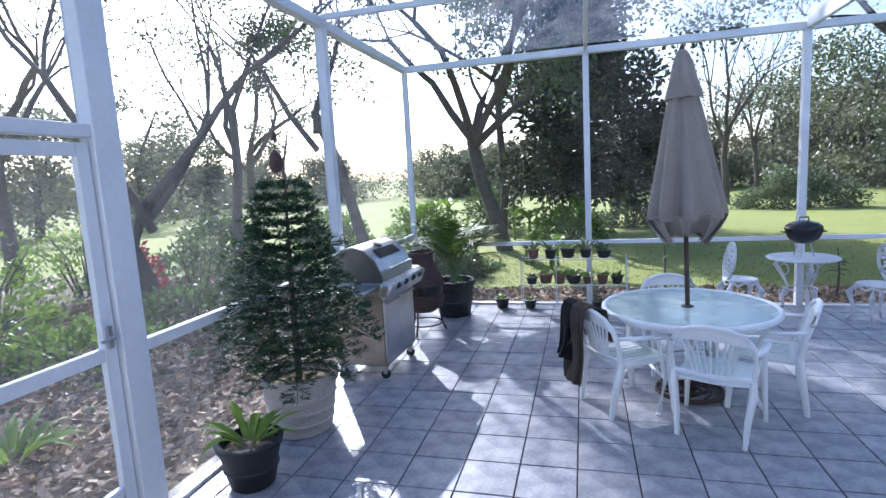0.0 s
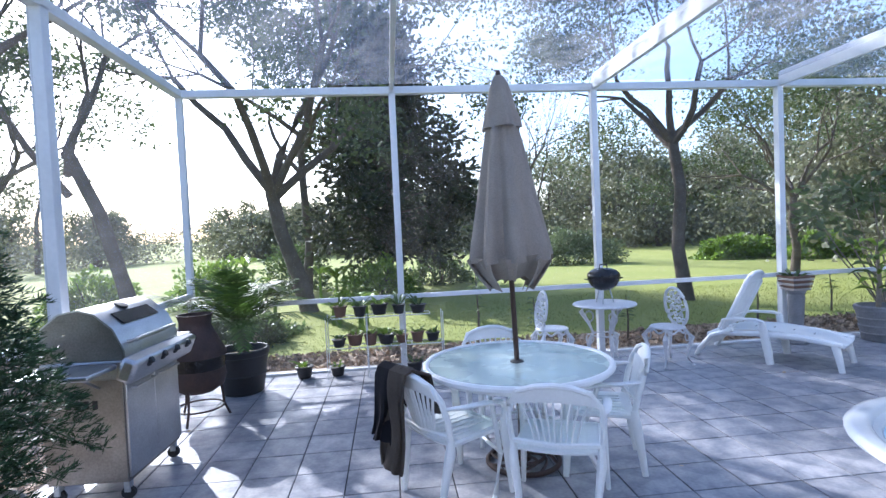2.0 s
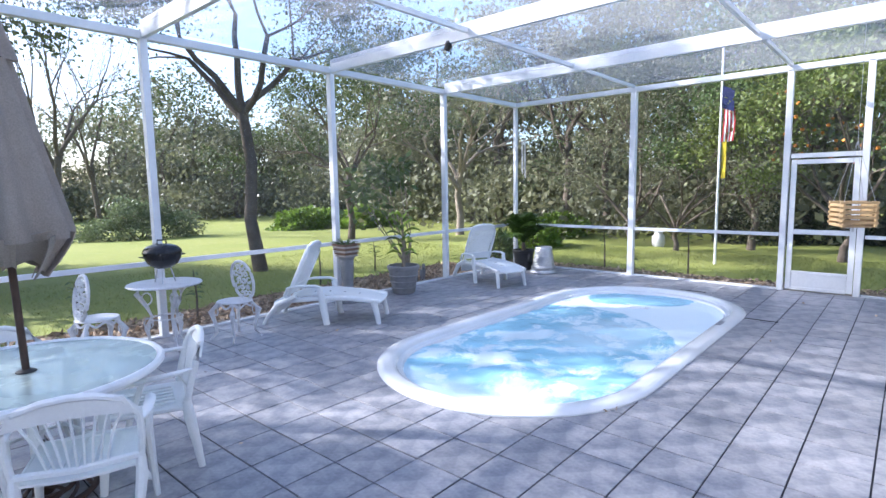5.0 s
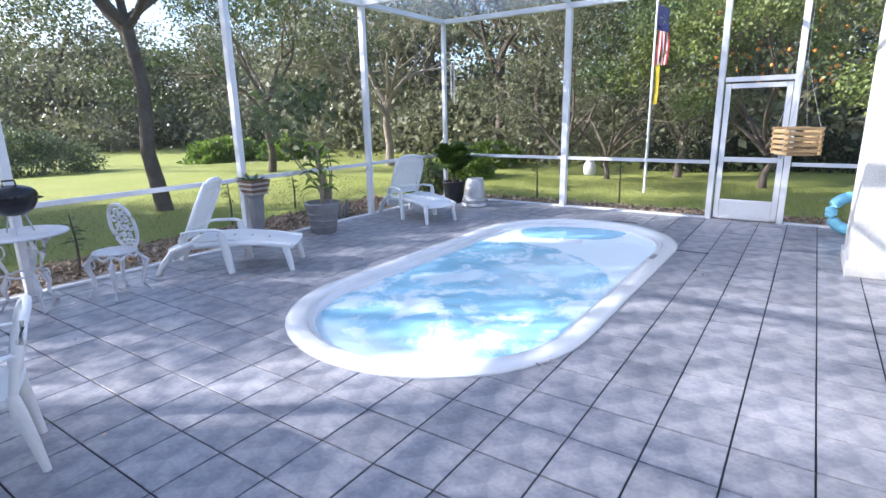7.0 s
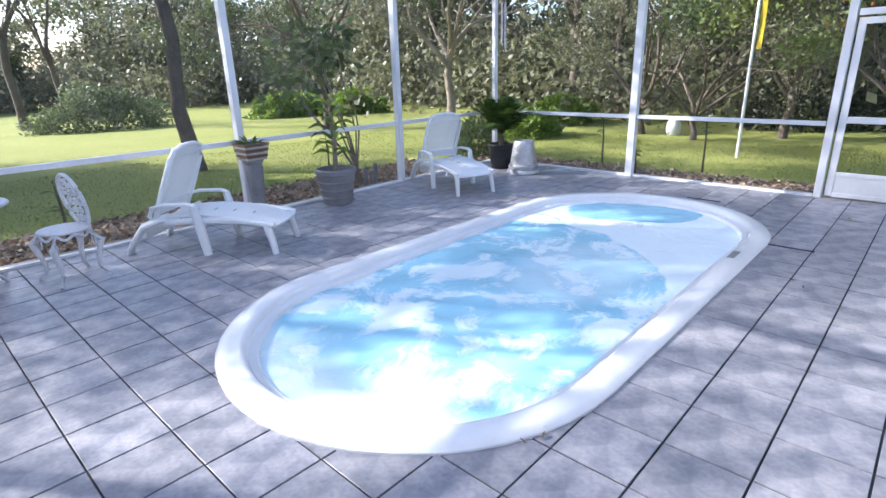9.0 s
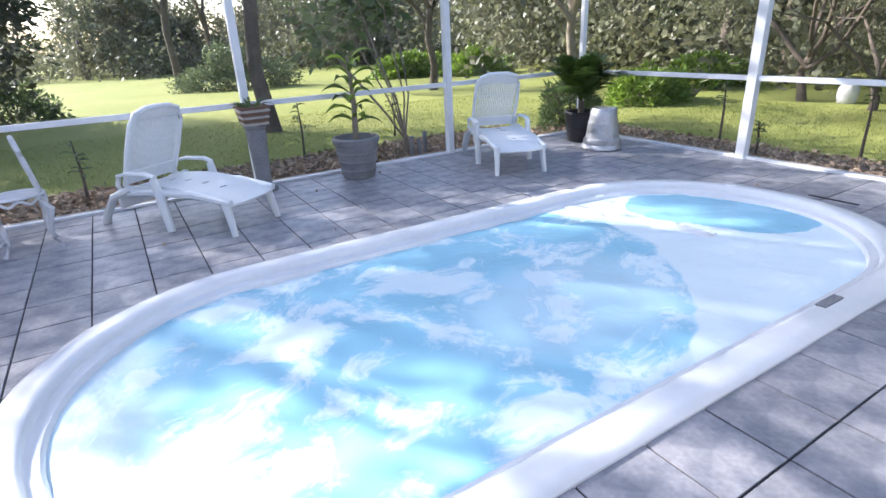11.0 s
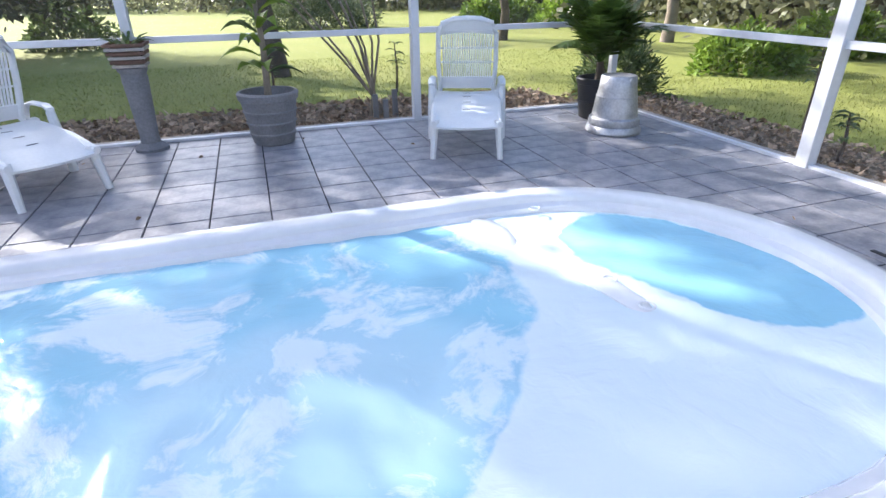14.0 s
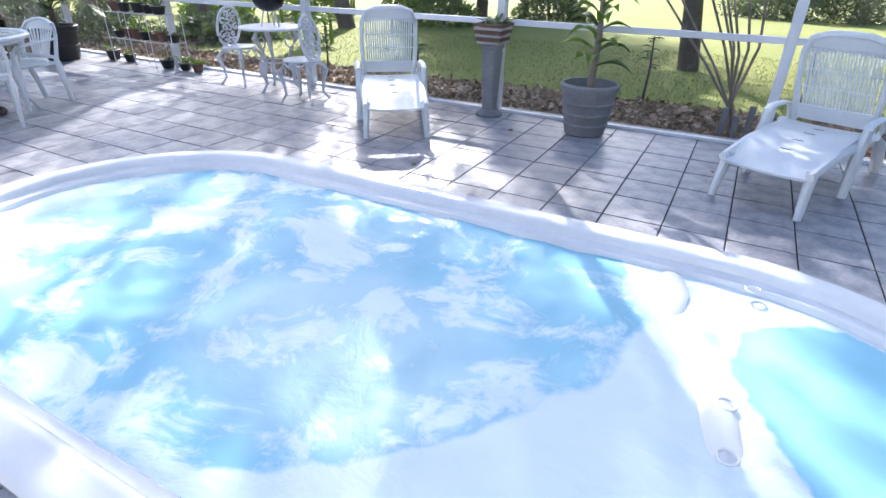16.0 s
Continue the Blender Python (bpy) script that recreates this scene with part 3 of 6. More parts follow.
def cage():
    t = thing("screen_cage", Matrix.Identity(4), "white aluminium pool cage with insect screens", "screen enclosure", kind="structure")
    w = 0.10
    yb, xr, xl = 8.07, BACK_X[-1], -2.06
    for x in BACK_X:
        big = x in (BACK_X[0], BACK_X[-1])
        part("post", Shape().box((x, yb, EAVE / 2 - 0.02), (0.08 if not big else 0.075, w if not big else 0.075, EAVE)), M_ALU, t, bevel=0.006)
    for y in (*SIDE_Y, DOOR_Y):
        part("post", Shape().box((xr, y, EAVE / 2 - 0.02), (w, 0.085 if y < 3 else 0.11, EAVE)), M_ALU, t, bevel=0.006)
    for y in (5.46, 2.74):
        part("post", Shape().box((xl, y, EAVE / 2 - 0.02), (0.10, 0.10 if y > 4 else 0.17, EAVE)), M_ALU, t, bevel=0.006)
    part("post", Shape().box((xl, 1.66, EAVE / 2 - 0.02), (w, 0.10, EAVE)), M_ALU, t, bevel=0.006)
    part("post", Shape().box((xl, 0.0, EAVE / 2 - 0.02), (w, 0.10, EAVE)), M_ALU, t, bevel=0.006)
    part("post", Shape().box((xr, 0.2, EAVE / 2 - 0.02), (w, 0.10, EAVE)), M_ALU, t, bevel=0.006)
    # eaves
    part("eave_rail", Shape().box(((xl + xr) / 2, yb, EAVE), (xr - xl + 0.1, 0.10, 0.09)), M_ALU, t, bevel=0.005)
    part("eave_rail", Shape().box((xr, (yb - 1.3) / 2, EAVE), (0.10, yb + 1.3 - 0.1, 0.09)), M_ALU, t, bevel=0.005)
    part("eave_rail", Shape().box((xl, (yb - 1.3) / 2, EAVE), (0.10, yb + 1.3 - 0.1, 0.09)), M_ALU, t, bevel=0.005)
    # roof beams towards the house, and purlins between them
    for x in BACK_X[2:-1]:
        part("roof_beam", Shape().box((x, (yb - 1.3) / 2, EAVE + 0.055), (0.055, yb + 1.3 - 0.1, 0.19)), M_ALU, t, bevel=0.005)
    part("roof_beam", Shape().box((BACK_X[1], (yb - 1.3) / 2, EAVE + 0.03), (0.05, yb + 1.3 - 0.1, 0.07)), M_ALU, t, bevel=0.005)
    for y in SIDE_Y:
        for a, b in zip(BACK_X, BACK_X[1:]):
            part("purlin", Shape().box(((a + b) / 2, y, EAVE + 0.05), (b - a - 0.06, 0.05, 0.055)), M_ALU, t, bevel=0.004)
    # mid rails and sole plates, bay by bay
    for a, b in zip(BACK_X, BACK_X[1:]):
        part("mid_rail", Shape().box(((a + b) / 2, yb, 0.90), (b - a - 0.08, 0.05, 0.055)), M_ALU, t, bevel=0.004)
        part("sole_plate", Shape().box(((a + b) / 2, yb, 0.012), (b - a - 0.08, 0.06, 0.025)), M_ALU, t)
    for x, ys in ((xr, ((yb, SIDE_Y[0]), SIDE_Y, (DOOR_Y, 0.2), (0.2, -1.3))), (xl, ((yb, 5.46), (5.46, 2.74), (1.66, 0.0), (0.0, -1.3)))):
        for a, b in ys:
            part("mid_rail", Shape().box((x, (a + b) / 2, 0.90 if x > 0 else 1.05), (0.05, a - b - 0.11, 0.055 if x > 0 else 0.07)), M_ALU, t, bevel=0.004)
            part("sole_plate", Shape().box((x, (a + b) / 2, 0.012), (0.06, a - b - 0.11, 0.025)), M_ALU, t)
    # screens
    def panel(corners, mat=M_SCREEN):
        s = Shape()
        s.add(corners, [(0, 1, 2, 3)])
        part("screen_panel", s, mat, t, "fine dark insect screen", smooth=False)
    for a, b in zip(BACK_X, BACK_X[1:]):
        panel([(a, yb + 0.03, 0.02), (b, yb + 0.03, 0.02), (b, yb + 0.03, EAVE), (a, yb + 0.03, EAVE)])
        for y0, y1 in ((yb, SIDE_Y[0]), (SIDE_Y[0], SIDE_Y[1]), (SIDE_Y[1], -1.3)):
            panel([(a, y0, EAVE + 0.085), (b, y0, EAVE + 0.085), (b, y1, EAVE + 0.085), (a, y1, EAVE + 0.085)], M_SCREEN_ROOF)
    for a, b in ((yb, SIDE_Y[0]), SIDE_Y, (SIDE_Y[1], DOOR_Y), (DOOR_Y, 0.2), (0.2, -1.3)):
        panel([(xr + 0.03, a, 0.02), (xr + 0.03, b, 0.02), (xr + 0.03, b, EAVE), (xr + 0.03, a, EAVE)])
    for a, b in ((yb, 5.46), (5.46, 2.74), (2.74, 1.66), (1.66, 0.0), (0.0, -1.3)):
        panel([(xl - 0.03, a, 0.02), (xl - 0.03, b, 0.02), (xl - 0.03, b, EAVE), (xl - 0.03, a, EAVE)], M_SCREEN_HAZE)


cage()


def screen_door(name, x, y0, y1, label, inward, top=2.01, mid=0.90):
    t = thing(name, pose(x, (y0 + y1) / 2, 0), label, "door", kind="structure")
    w = abs(y1 - y0)
    for sgn in (-1, 1):
        part("stile", Shape().box((0, sgn * (w / 2 - 0.045), top / 2 + 0.015), (0.04, 0.075, top - 0.03)), M_ALU, t, bevel=0.004)
    for z, h in ((top - 0.035, 0.07), (mid, 0.075), (0.30, 0.05), (0.045, 0.05)):
        part("door_rail", Shape().box((0, 0, z), (0.038, w - 0.17, h)), M_ALU, t, bevel=0.004)
    part("kick_plate", Shape().box((0, 0, 0.172), (0.02, w - 0.17, 0.2)), M_ALU, t)
    part("header", Shape().box((0, 0, top + 0.06), (0.08, w, 0.07)), M_ALU, t, bevel=0.004)
    hy, hd = inward * (w / 2 - 0.05), -inward * 0.09
    s = Shape().box((inward * 0.028, hy, mid + 0.09), (0.02, 0.03, 0.12)).tube([(inward * 0.035, hy, mid + 0.09), (inward * 0.065, hy, mid + 0.09), (inward * 0.07, hy + hd, mid + 0.09)], 0.009, 8)
    part("door_handle", s, M_STEEL, t, "metal lever handle")
    return t


screen_door("door_1", BACK_X[-1], DOOR_Y + 0.045, SIDE_Y[1] - 0.06, "white aluminium screen door with a kick plate, shut", -1, 2.08, 0.95)
screen_door("door_2", -2.06, 1.71, 2.74 - 0.09, "white aluminium screen door with a worn latch, shut", 1, 2.20, 1.08)


def house():
    """The house that closes the deck behind the camera's way."""
    solid("wall_house", Shape().box((4.2, -1.75, 1.75), (12.8, 0.3, 3.5)), M_STUCCO, "plain cream stucco house wall", "wall", "structure")
    solid("roof_eave", Shape().box((4.2, -1.5, 3.62), (13.2, 0.9, 0.12)), M_ALU, "white house eave", "eave", "structure")


house()


def house_corner():
    t = thing("house_column", pose(8.47, 0.80, 0), "white square column at the corner of the house", "column", kind="structure")
    part("shaft", Shape().box((0, 0, 1.73), (0.98, 0.86, 3.42)), M_STUCCO, t, bevel=0.02)
    part("plinth", Shape().box((0, 0, 0.06), (1.03, 0.91, 0.12)), M_STUCCO, t, bevel=0.01)
    s = Shape().box((-0.505, 0.2, 0.92), (0.02, 0.07, 0.11)).tube([(-0.51, 0.2, 0.95), (-0.55, 0.2, 0.95), (-0.57, 0.2, 0.9)], 0.014, 8)
    part("hose_tap", s, M_STEEL, t, "small metal tap")


house_corner()


# ---- furniture on the deck ----
def aim(x, y, fx, fy, z=0.0):
    """A pose whose local +y points along (fx, fy)."""
    return pose(x, y, z, 0, 0, math.degrees(math.atan2(-fx, fy)))


def plastic_chair(m, label):
    """A moulded armchair that faces local +y: fan-slatted back, slatted seat, looping arms."""
    t = thing("patio_chair", m, label, "chair", "chairs round the table")
    seat = Shape()
    grid = [[(u * (0.235 - 0.02 * v), -0.22 + 0.46 * v, 0.425 + 0.02 * v - 0.018 * (1 - u * u) - 0.02 * max(v - 0.85, 0) * 8 * 0.5) for u in (-1, -0.5, 0, 0.5, 1)] for v in (k / 6 for k in range(7))]
    seat.sheet(grid, 0.012)
    seat.tube([(-0.24, -0.21, 0.415), (-0.225, 0.22, 0.425), (0.0, 0.25, 0.42), (0.225, 0.22, 0.425), (0.24, -0.21, 0.415)], 0.018, 6)
    part("seat", seat, M_PLASTIC, t)
    for k in range(6):
        part("seat_rib", Shape().box((-0.15 + 0.06 * k, 0.02, 0.432), (0.022, 0.34, 0.012)), M_PLASTIC, t)
    # back frame: an arch leaning back
    arch = [(-0.25, -0.20, 0.42), (-0.265, -0.235, 0.58), (-0.262, -0.27, 0.70), (-0.20, -0.305, 0.79), (-0.10, -0.325, 0.825), (0, -0.33, 0.835), (0.10, -0.325, 0.825), (0.20, -0.305, 0.79), (0.262, -0.27, 0.70), (0.265, -0.235, 0.58), (0.25, -0.20, 0.42)]
    part("back_frame", Shape().tube(arch, 0.021, 8, 0.8), M_PLASTIC, t)
    top = Shape()
    top.sheet([[(x * s, -0.318 - 0.012 * (1 - abs(x) / 0.26) + dy, z0 - 0.35 * x * x * s) for x in (-0.25, -0.17, -0.08, 0, 0.08, 0.17, 0.25)] for s, dy, z0 in ((1.0, 0.022, 0.735), (0.94, 0.01, 0.78), (0.85, 0.0, 0.825))], 0.011)
    part("top_rail", top, M_PLASTIC, t)
    part("lower_rail", Shape().tube([(-0.25, -0.215, 0.47), (0, -0.25, 0.465), (0.25, -0.215, 0.47)], 0.018, 6), M_PLASTIC, t)
    for k in range(9):
        u = (k - 4) / 4
        part("back_slat", Shape().tube([(0.115 * u, -0.245 + 0.02 * abs(u), 0.47), (0.15 * u, -0.275 + 0.015 * abs(u), 0.62), (0.20 * u, -0.31 + 0.02 * abs(u), 0.745)], 0.0105, 6, 0.6), M_PLASTIC, t)
    for sx in (-1, 1):
        part("arm", Shape().tube([(sx * 0.262, -0.255, 0.655), (sx * 0.285, -0.12, 0.645), (sx * 0.29, 0.06, 0.635), (sx * 0.28, 0.18, 0.615), (sx * 0.27, 0.225, 0.56)], [0.018, 0.026, 0.028, 0.027, 0.02], 8, 0.55), M_PLASTIC, t)
        part("leg", Shape().tube([(sx * 0.27, 0.225, 0.58), (sx * 0.255, 0.225, 0.42), (sx * 0.265, 0.24, 0.2), (sx * 0.275, 0.255, 0.0)], [0.026, 0.035, 0.028, 0.021], 8, 0.75), M_PLASTIC, t)
        part("leg", Shape().tube([(sx * 0.25, -0.205, 0.46), (sx * 0.25, -0.215, 0.36), (sx * 0.225, -0.245, 0.18), (sx * 0.215, -0.27, 0.0)], [0.026, 0.036, 0.028, 0.021], 8, 0.8), M_PLASTIC, t)
    return t


CHAIR_LABEL = "white plastic armchair with a fan-slatted back"
plastic_chair(aim(1.36, 4.44, 0.39, 0.92), CHAIR_LABEL + " drawn up to the table")
plastic_chair(aim(1.83, 4.97, -0.95, 0.30), CHAIR_LABEL + " beside the glass table")
plastic_chair(aim(0.74, 4.76, 0.86, 0.50), CHAIR_LABEL + " with a jacket over it")
plastic_chair(aim(1.27, 5.66, 0.12, -0.98), CHAIR_LABEL + " behind the glass table")


def jacket():
    """A jacket slung over the back of a chair: two limp folds of cloth."""
    m = aim(0.74, 4.76, 0.86, 0.50)
    t = thing("jacket", m, "dark olive and black jacket hung over a chair back", "jacket")
    def fold(x0, x1, front, back, seed):
        grid = []
        for i in range(13):
            u = i / 12
            x = x0 + (x1 - x0) * u
            row = []
            for k in range(17):
                v = k / 16
                if v < 0.42:
                    w = 1 - v / 0.42
                    p = [x, -0.205 + 0.02 * w, 0.84 - w * front]
                elif v < 0.58:
                    a = (v - 0.42) / 0.16 * math.pi
                    p = [x, -0.315 + 0.05 * math.cos(a) - 0.02, 0.835 + 0.03 * math.sin(a)]
                else:
                    w = (v - 0.58) / 0.42
                    p = [x, -0.40 - 0.05 * w, 0.84 - w * back]
                p[0] += 0.11 * noise.noise((u * 2.5, v * 3, seed)) * (0.3 + abs(v - 0.5) * 2)
                p[1] += 0.10 * noise.noise((u * 4 + 9, v * 2, seed)) * (abs(v - 0.5) * 2)
                row.append(p)
            grid.append(row)
        return Shape().sheet(grid, 0.016)
    part("dark_lining", fold(-0.30, -0.04, 0.30, 0.44, 2), M_JACKET_DARK, t, "black lining")
    part("body", fold(-0.17, 0.06, 0.26, 0.60, 7), M_JACKET, t, "olive brown cloth")


jacket()


def glass_table():
    t = thing("patio_table", pose(1.26, 5.07, 0), "round glass-topped patio table with a white metal rim", "table")
    s = Shape().lathe([(0.028, 0.735), (0.645, 0.735), (0.645, 0.743), (0.028, 0.743)], 48)
    part("glass_top", s, M_GLASS, t, "wet frosted greenish glass")
    ring = [(0.665 * math.cos(a), 0.665 * math.sin(a), 0.733) for a in (2 * math.pi * k / 56 for k in range(57))]
    part("rim", Shape().tube(ring, 0.024, 8), M_PLASTIC, t, "cream enamelled rim")
    ring = [(0.60 * math.cos(a), 0.60 * math.sin(a), 0.690) for a in (2 * math.pi * k / 40 for k in range(41))]
    part("apron", Shape().tube(ring, 0.022, 6, 0.8), M_PLASTIC, t)
    for k in range(4):
        a = math.pi / 4 + k * math.pi / 2 + 0.25
        c, n = math.cos(a), math.sin(a)
        part("leg", Shape().tube([(0.60 * c, 0.60 * n, 0.70), (0.50 * c, 0.50 * n, 0.42), (0.44 * c, 0.44 * n, 0.24), (0.56 * c, 0.56 * n, 0.02), (0.58 * c, 0.58 * n, 0.0)], 0.018, 8), M_PLASTIC, t)
        b = a + math.pi / 2
        part("stretcher", Shape().tube([(0.44 * c, 0.44 * n, 0.25), (0.44 * math.cos(b), 0.44 * math.sin(b), 0.25)], 0.012, 6), M_PLASTIC, t)
    part("collar", Shape().lathe([(0.022, 0.725), (0.05, 0.728), (0.05, 0.748), (0.03, 0.758), (0.024, 0.758)], 20), M_BLACK_PLASTIC, t)


glass_table()


def umbrella():
    t = thing("patio_umbrella", pose(1.28, 5.07, 0, 0, -1.5, 0), "furled taupe canvas patio umbrella on a dark pole", "umbrella")
    part("pole", Shape().tube([(0, 0, 0.03), (0, 0, 1.4), (0, 0, 2.78)], 0.019, 12), M_WOOD_DARK, t, "dark brown pole")
    folds = 8
    def drape(g, z):
        k = (2.45 - z) / 1.0
        return 1 + (0.10 + 0.12 * min(max(k, 0), 1)) * math.cos(folds * g + 0.6 * math.sin(3 * g)) + 0.06 * math.sin(2 * g + z * 3) + 0.05 * math.sin(5 * g + 1)
    prof = [(0.262, 1.48), (0.268, 1.515), (0.255, 1.61), (0.225, 1.78), (0.192, 1.95), (0.162, 2.12), (0.132, 2.29), (0.104, 2.43), (0.09, 2.50), (0.078, 2.53)]
    part("canopy", Shape().lathe(prof, 96, wobble=drape), M_CANVAS, t, "furled canvas in deep folds")
    # loose hem points that hang below the widest fold
    for k in range(folds):
        g = 2 * math.pi * k / folds + 0.25
        wd, ln = 0.17 + 0.03 * math.sin(k * 2.1), 0.19 + 0.05 * math.cos(k * 1.7)
        c, n = math.cos(g), math.sin(g)
        grid = []
        for i in range(7):
            v = i / 6
            r = 0.258 - 0.13 * v ** 1.3
            grid.append([(r * c - n * wd * u * (1 - v * 0.5), r * n + c * wd * u * (1 - v * 0.5), 1.525 - ln * v - 0.03 * u * u + 0.012 * math.sin(4 * u + k)) for u in (-1, -0.5, 0, 0.5, 1)])
        part("hem_flap", Shape().sheet(grid, 0.006), M_CANVAS, t)
    def cap(g, z):
        return 1 + 0.16 * math.cos(5 * g + 1) + 0.08 * math.sin(3 * g)
    part("vent_cap", Shape().lathe([(0.135, 2.43), (0.128, 2.47), (0.098, 2.58), (0.072, 2.70), (0.048, 2.77), (0.03, 2.80), (0.0, 2.81)], 40, wobble=cap), M_CANVAS, t, "loose top flap")
    part("finial", Shape().lathe([(0.016, 2.79), (0.022, 2.815), (0.012, 2.84), (0.0, 2.845)], 14), M_WOOD_DARK, t)
    for k in range(4):
        a = k * math.pi / 2 + 0.5
        part("rib", Shape().tube([(0.03 * math.cos(a), 0.03 * math.sin(a), 1.36), (0.1 * math.cos(a), 0.1 * math.sin(a), 1.6)], 0.007, 6), M_WOOD_DARK, t)


umbrella()


def umbrella_stand():
    t = thing("umbrella_stand", pose(1.28, 5.07, 0), "dark cast-iron scrollwork umbrella base on the tiles", "umbrella base")
    for r, z, w in ((0.26, 0.018, 0.018), (0.15, 0.045, 0.014)):
        part("ring", Shape().tube([(r * math.cos(a), r * math.sin(a), z) for a in (2 * math.pi * k / 36 for k in range(37))], w, 8), M_RUST, t)
    for k in range(8):
        a = 2 * math.pi * k / 8
        pts = []
        for i in range(13):
            v = i / 12
            rr, aa = 0.05 + 0.21 * v, a + 0.55 * math.sin(v * math.pi * 1.5)
            pts.append((rr * math.cos(aa), rr * math.sin(aa), 0.075 - 0.055 * v))
        part("scroll", Shape().tube(pts, 0.011, 6), M_RUST, t)
    part("socket", Shape().lathe([(0.055, 0.02), (0.05, 0.08), (0.032, 0.11), (0.03, 0.32), (0.021, 0.325)], 18), M_RUST, t)


umbrella_stand()


def lounger(m, label):
    """A moulded sun lounger; local +y runs from the head to the foot, the back raised."""
    t = thing("sun_lounger", m, label, "lounger", "sun loungers by the pool")
    W = 0.29
    seat = []
    for i in range(15):
        v = i / 14
        y = 0.0 + 1.18 * v
        z = 0.335 + 0.035 * math.sin(v * math.pi * 1.35) - 0.05 * max(v - 0.8, 0) / 0.2
        seat.append([(u * (W - 0.025 * v), y, z + 0.012 * u * u) for u in (-1, -0.5, 0, 0.5, 1)])
    s = Shape().sheet(seat, 0.018)
    part("seat", s, M_PLASTIC, t)
    # the seat is uncut: grey strips on top paint the shade of its slots
    for i in range(4):
        v = 0.22 + i * 0.17
        z = 0.335 + 0.035 * math.sin(v * math.pi * 1.35) - 0.05 * max(v - 0.8, 0) / 0.2
        part("seat_slot_shade", Shape().box((0, 1.18 * v, z + 0.010), (0.07, 0.011, 0.004)), M_CONCRETE, t, "grey strip painted as the shade of a seat slot")
    for sx in (-1, 1):
        part("side_rail", Shape().tube([(sx * W, -0.10, 0.30), (sx * W, 0.35, 0.335), (sx * (W - 0.01), 0.8, 0.335), (sx * (W - 0.02), 1.18, 0.29)], [0.03, 0.032, 0.032, 0.026], 8, 1.1), M_PLASTIC, t)
        # foot legs and the big side frame that carries the arm
        part("leg", Shape().tube([(sx * (W - 0.03), 1.10, 0.31), (sx * (W - 0.02), 1.14, 0.15), (sx * (W - 0.01), 1.17, 0.0)], [0.045, 0.037, 0.03], 8, 0.8), M_PLASTIC, t)
        part("leg", Shape().tube([(sx * (W + 0.035), 0.42, 0.47), (sx * (W + 0.035), 0.46, 0.25), (sx * (W + 0.04), 0.50, 0.0)], [0.04, 0.05, 0.042], 8, 0.75), M_PLASTIC, t)
        part("leg", Shape().tube([(sx * (W + 0.02), 0.10, 0.36), (sx * (W + 0.025), -0.14, 0.27), (sx * (W + 0.03), -0.28, 0.10), (sx * (W + 0.03), -0.33, 0.0)], [0.04, 0.045, 0.042, 0.038], 8, 0.75), M_PLASTIC, t)
        part("arm", Shape().tube([(sx * (W + 0.03), -0.02, 0.47), (sx * (W + 0.04), 0.12, 0.50), (sx * (W + 0.04), 0.36, 0.505), (sx * (W + 0.035), 0.44, 0.48)], [0.022, 0.03, 0.032, 0.03], 8, 0.6), M_PLASTIC, t)
        part("arm_strut", Shape().tube([(sx * (W + 0.03), 0.0, 0.47), (sx * (W + 0.025), -0.05, 0.38), (sx * (W + 0.02), -0.02, 0.33)], 0.022, 8), M_PLASTIC, t)
    # the raised back, in its own tilted frame
    b = pose(0, -0.02, 0.36, -27, 0, 0)
    frame_pts = [(-0.265, 0, 0.0), (-0.275, -0.01, 0.32), (-0.265, -0.02, 0.60), (-0.22, -0.03, 0.70), (-0.12, -0.035, 0.735), (0, -0.035, 0.74), (0.12, -0.035, 0.735), (0.22, -0.03, 0.70), (0.265, -0.02, 0.60), (0.275, -0.01, 0.32), (0.265, 0, 0.0)]
    bk = part("backrest", Shape().tube([b @ Vector(p) for p in frame_pts], 0.03, 8, 0.8), M_PLASTIC, t)
    part("head_panel", Shape().sheet([[b @ Vector((x, -0.03 - 0.01 * (1 - abs(x) * 3), z - 0.9 * x * x * (1 if z > 0.65 else 0.3))) for x in (-0.25, -0.12, 0, 0.12, 0.25)] for z in (0.60, 0.66, 0.73)], 0.015), M_PLASTIC, bk)
    part("waist_panel", Shape().sheet([[b @ Vector((x, -0.002, z)) for x in (-0.26, 0, 0.26)] for z in (0.02, 0.08, 0.15)], 0.015), M_PLASTIC, bk)
    for k in range(21):
        x = -0.225 + 0.0225 * k
        part("back_slat", Shape().box((0, 0, 0), (0.0145, 0.010, 0.50), b @ Matrix.Translation((x, -0.014, 0.38))), M_PLASTIC, bk)
    for z in (0.30, 0.45):
        part("cross_bar", Shape().box((0, 0, 0), (0.50, 0.008, 0.014), b @ Matrix.Translation((0, -0.024, z))), M_PLASTIC, bk)
    part("prop", Shape().box((0, -0.22, 0.20), (0.44, 0.05, 0.16)), M_PLASTIC, t, bevel=0.015)
    return t


def lay(head, foot):
    d = Vector((foot[0] - head[0], foot[1] - head[1])).normalized()
    # the local foot legs stand 1.17 m along the axis
    return aim(foot[0] - d.x * 1.17, foot[1] - d.y * 1.17, d.x, d.y)


lounger(lay((4.46, 7.82), (5.34, 6.63)), "white moulded plastic sun lounger, back raised, facing the pool")
lounger(lay((8.80, 7.94), (8.26, 6.54)), "white moulded plastic sun lounger, back raised, near the deck corner")


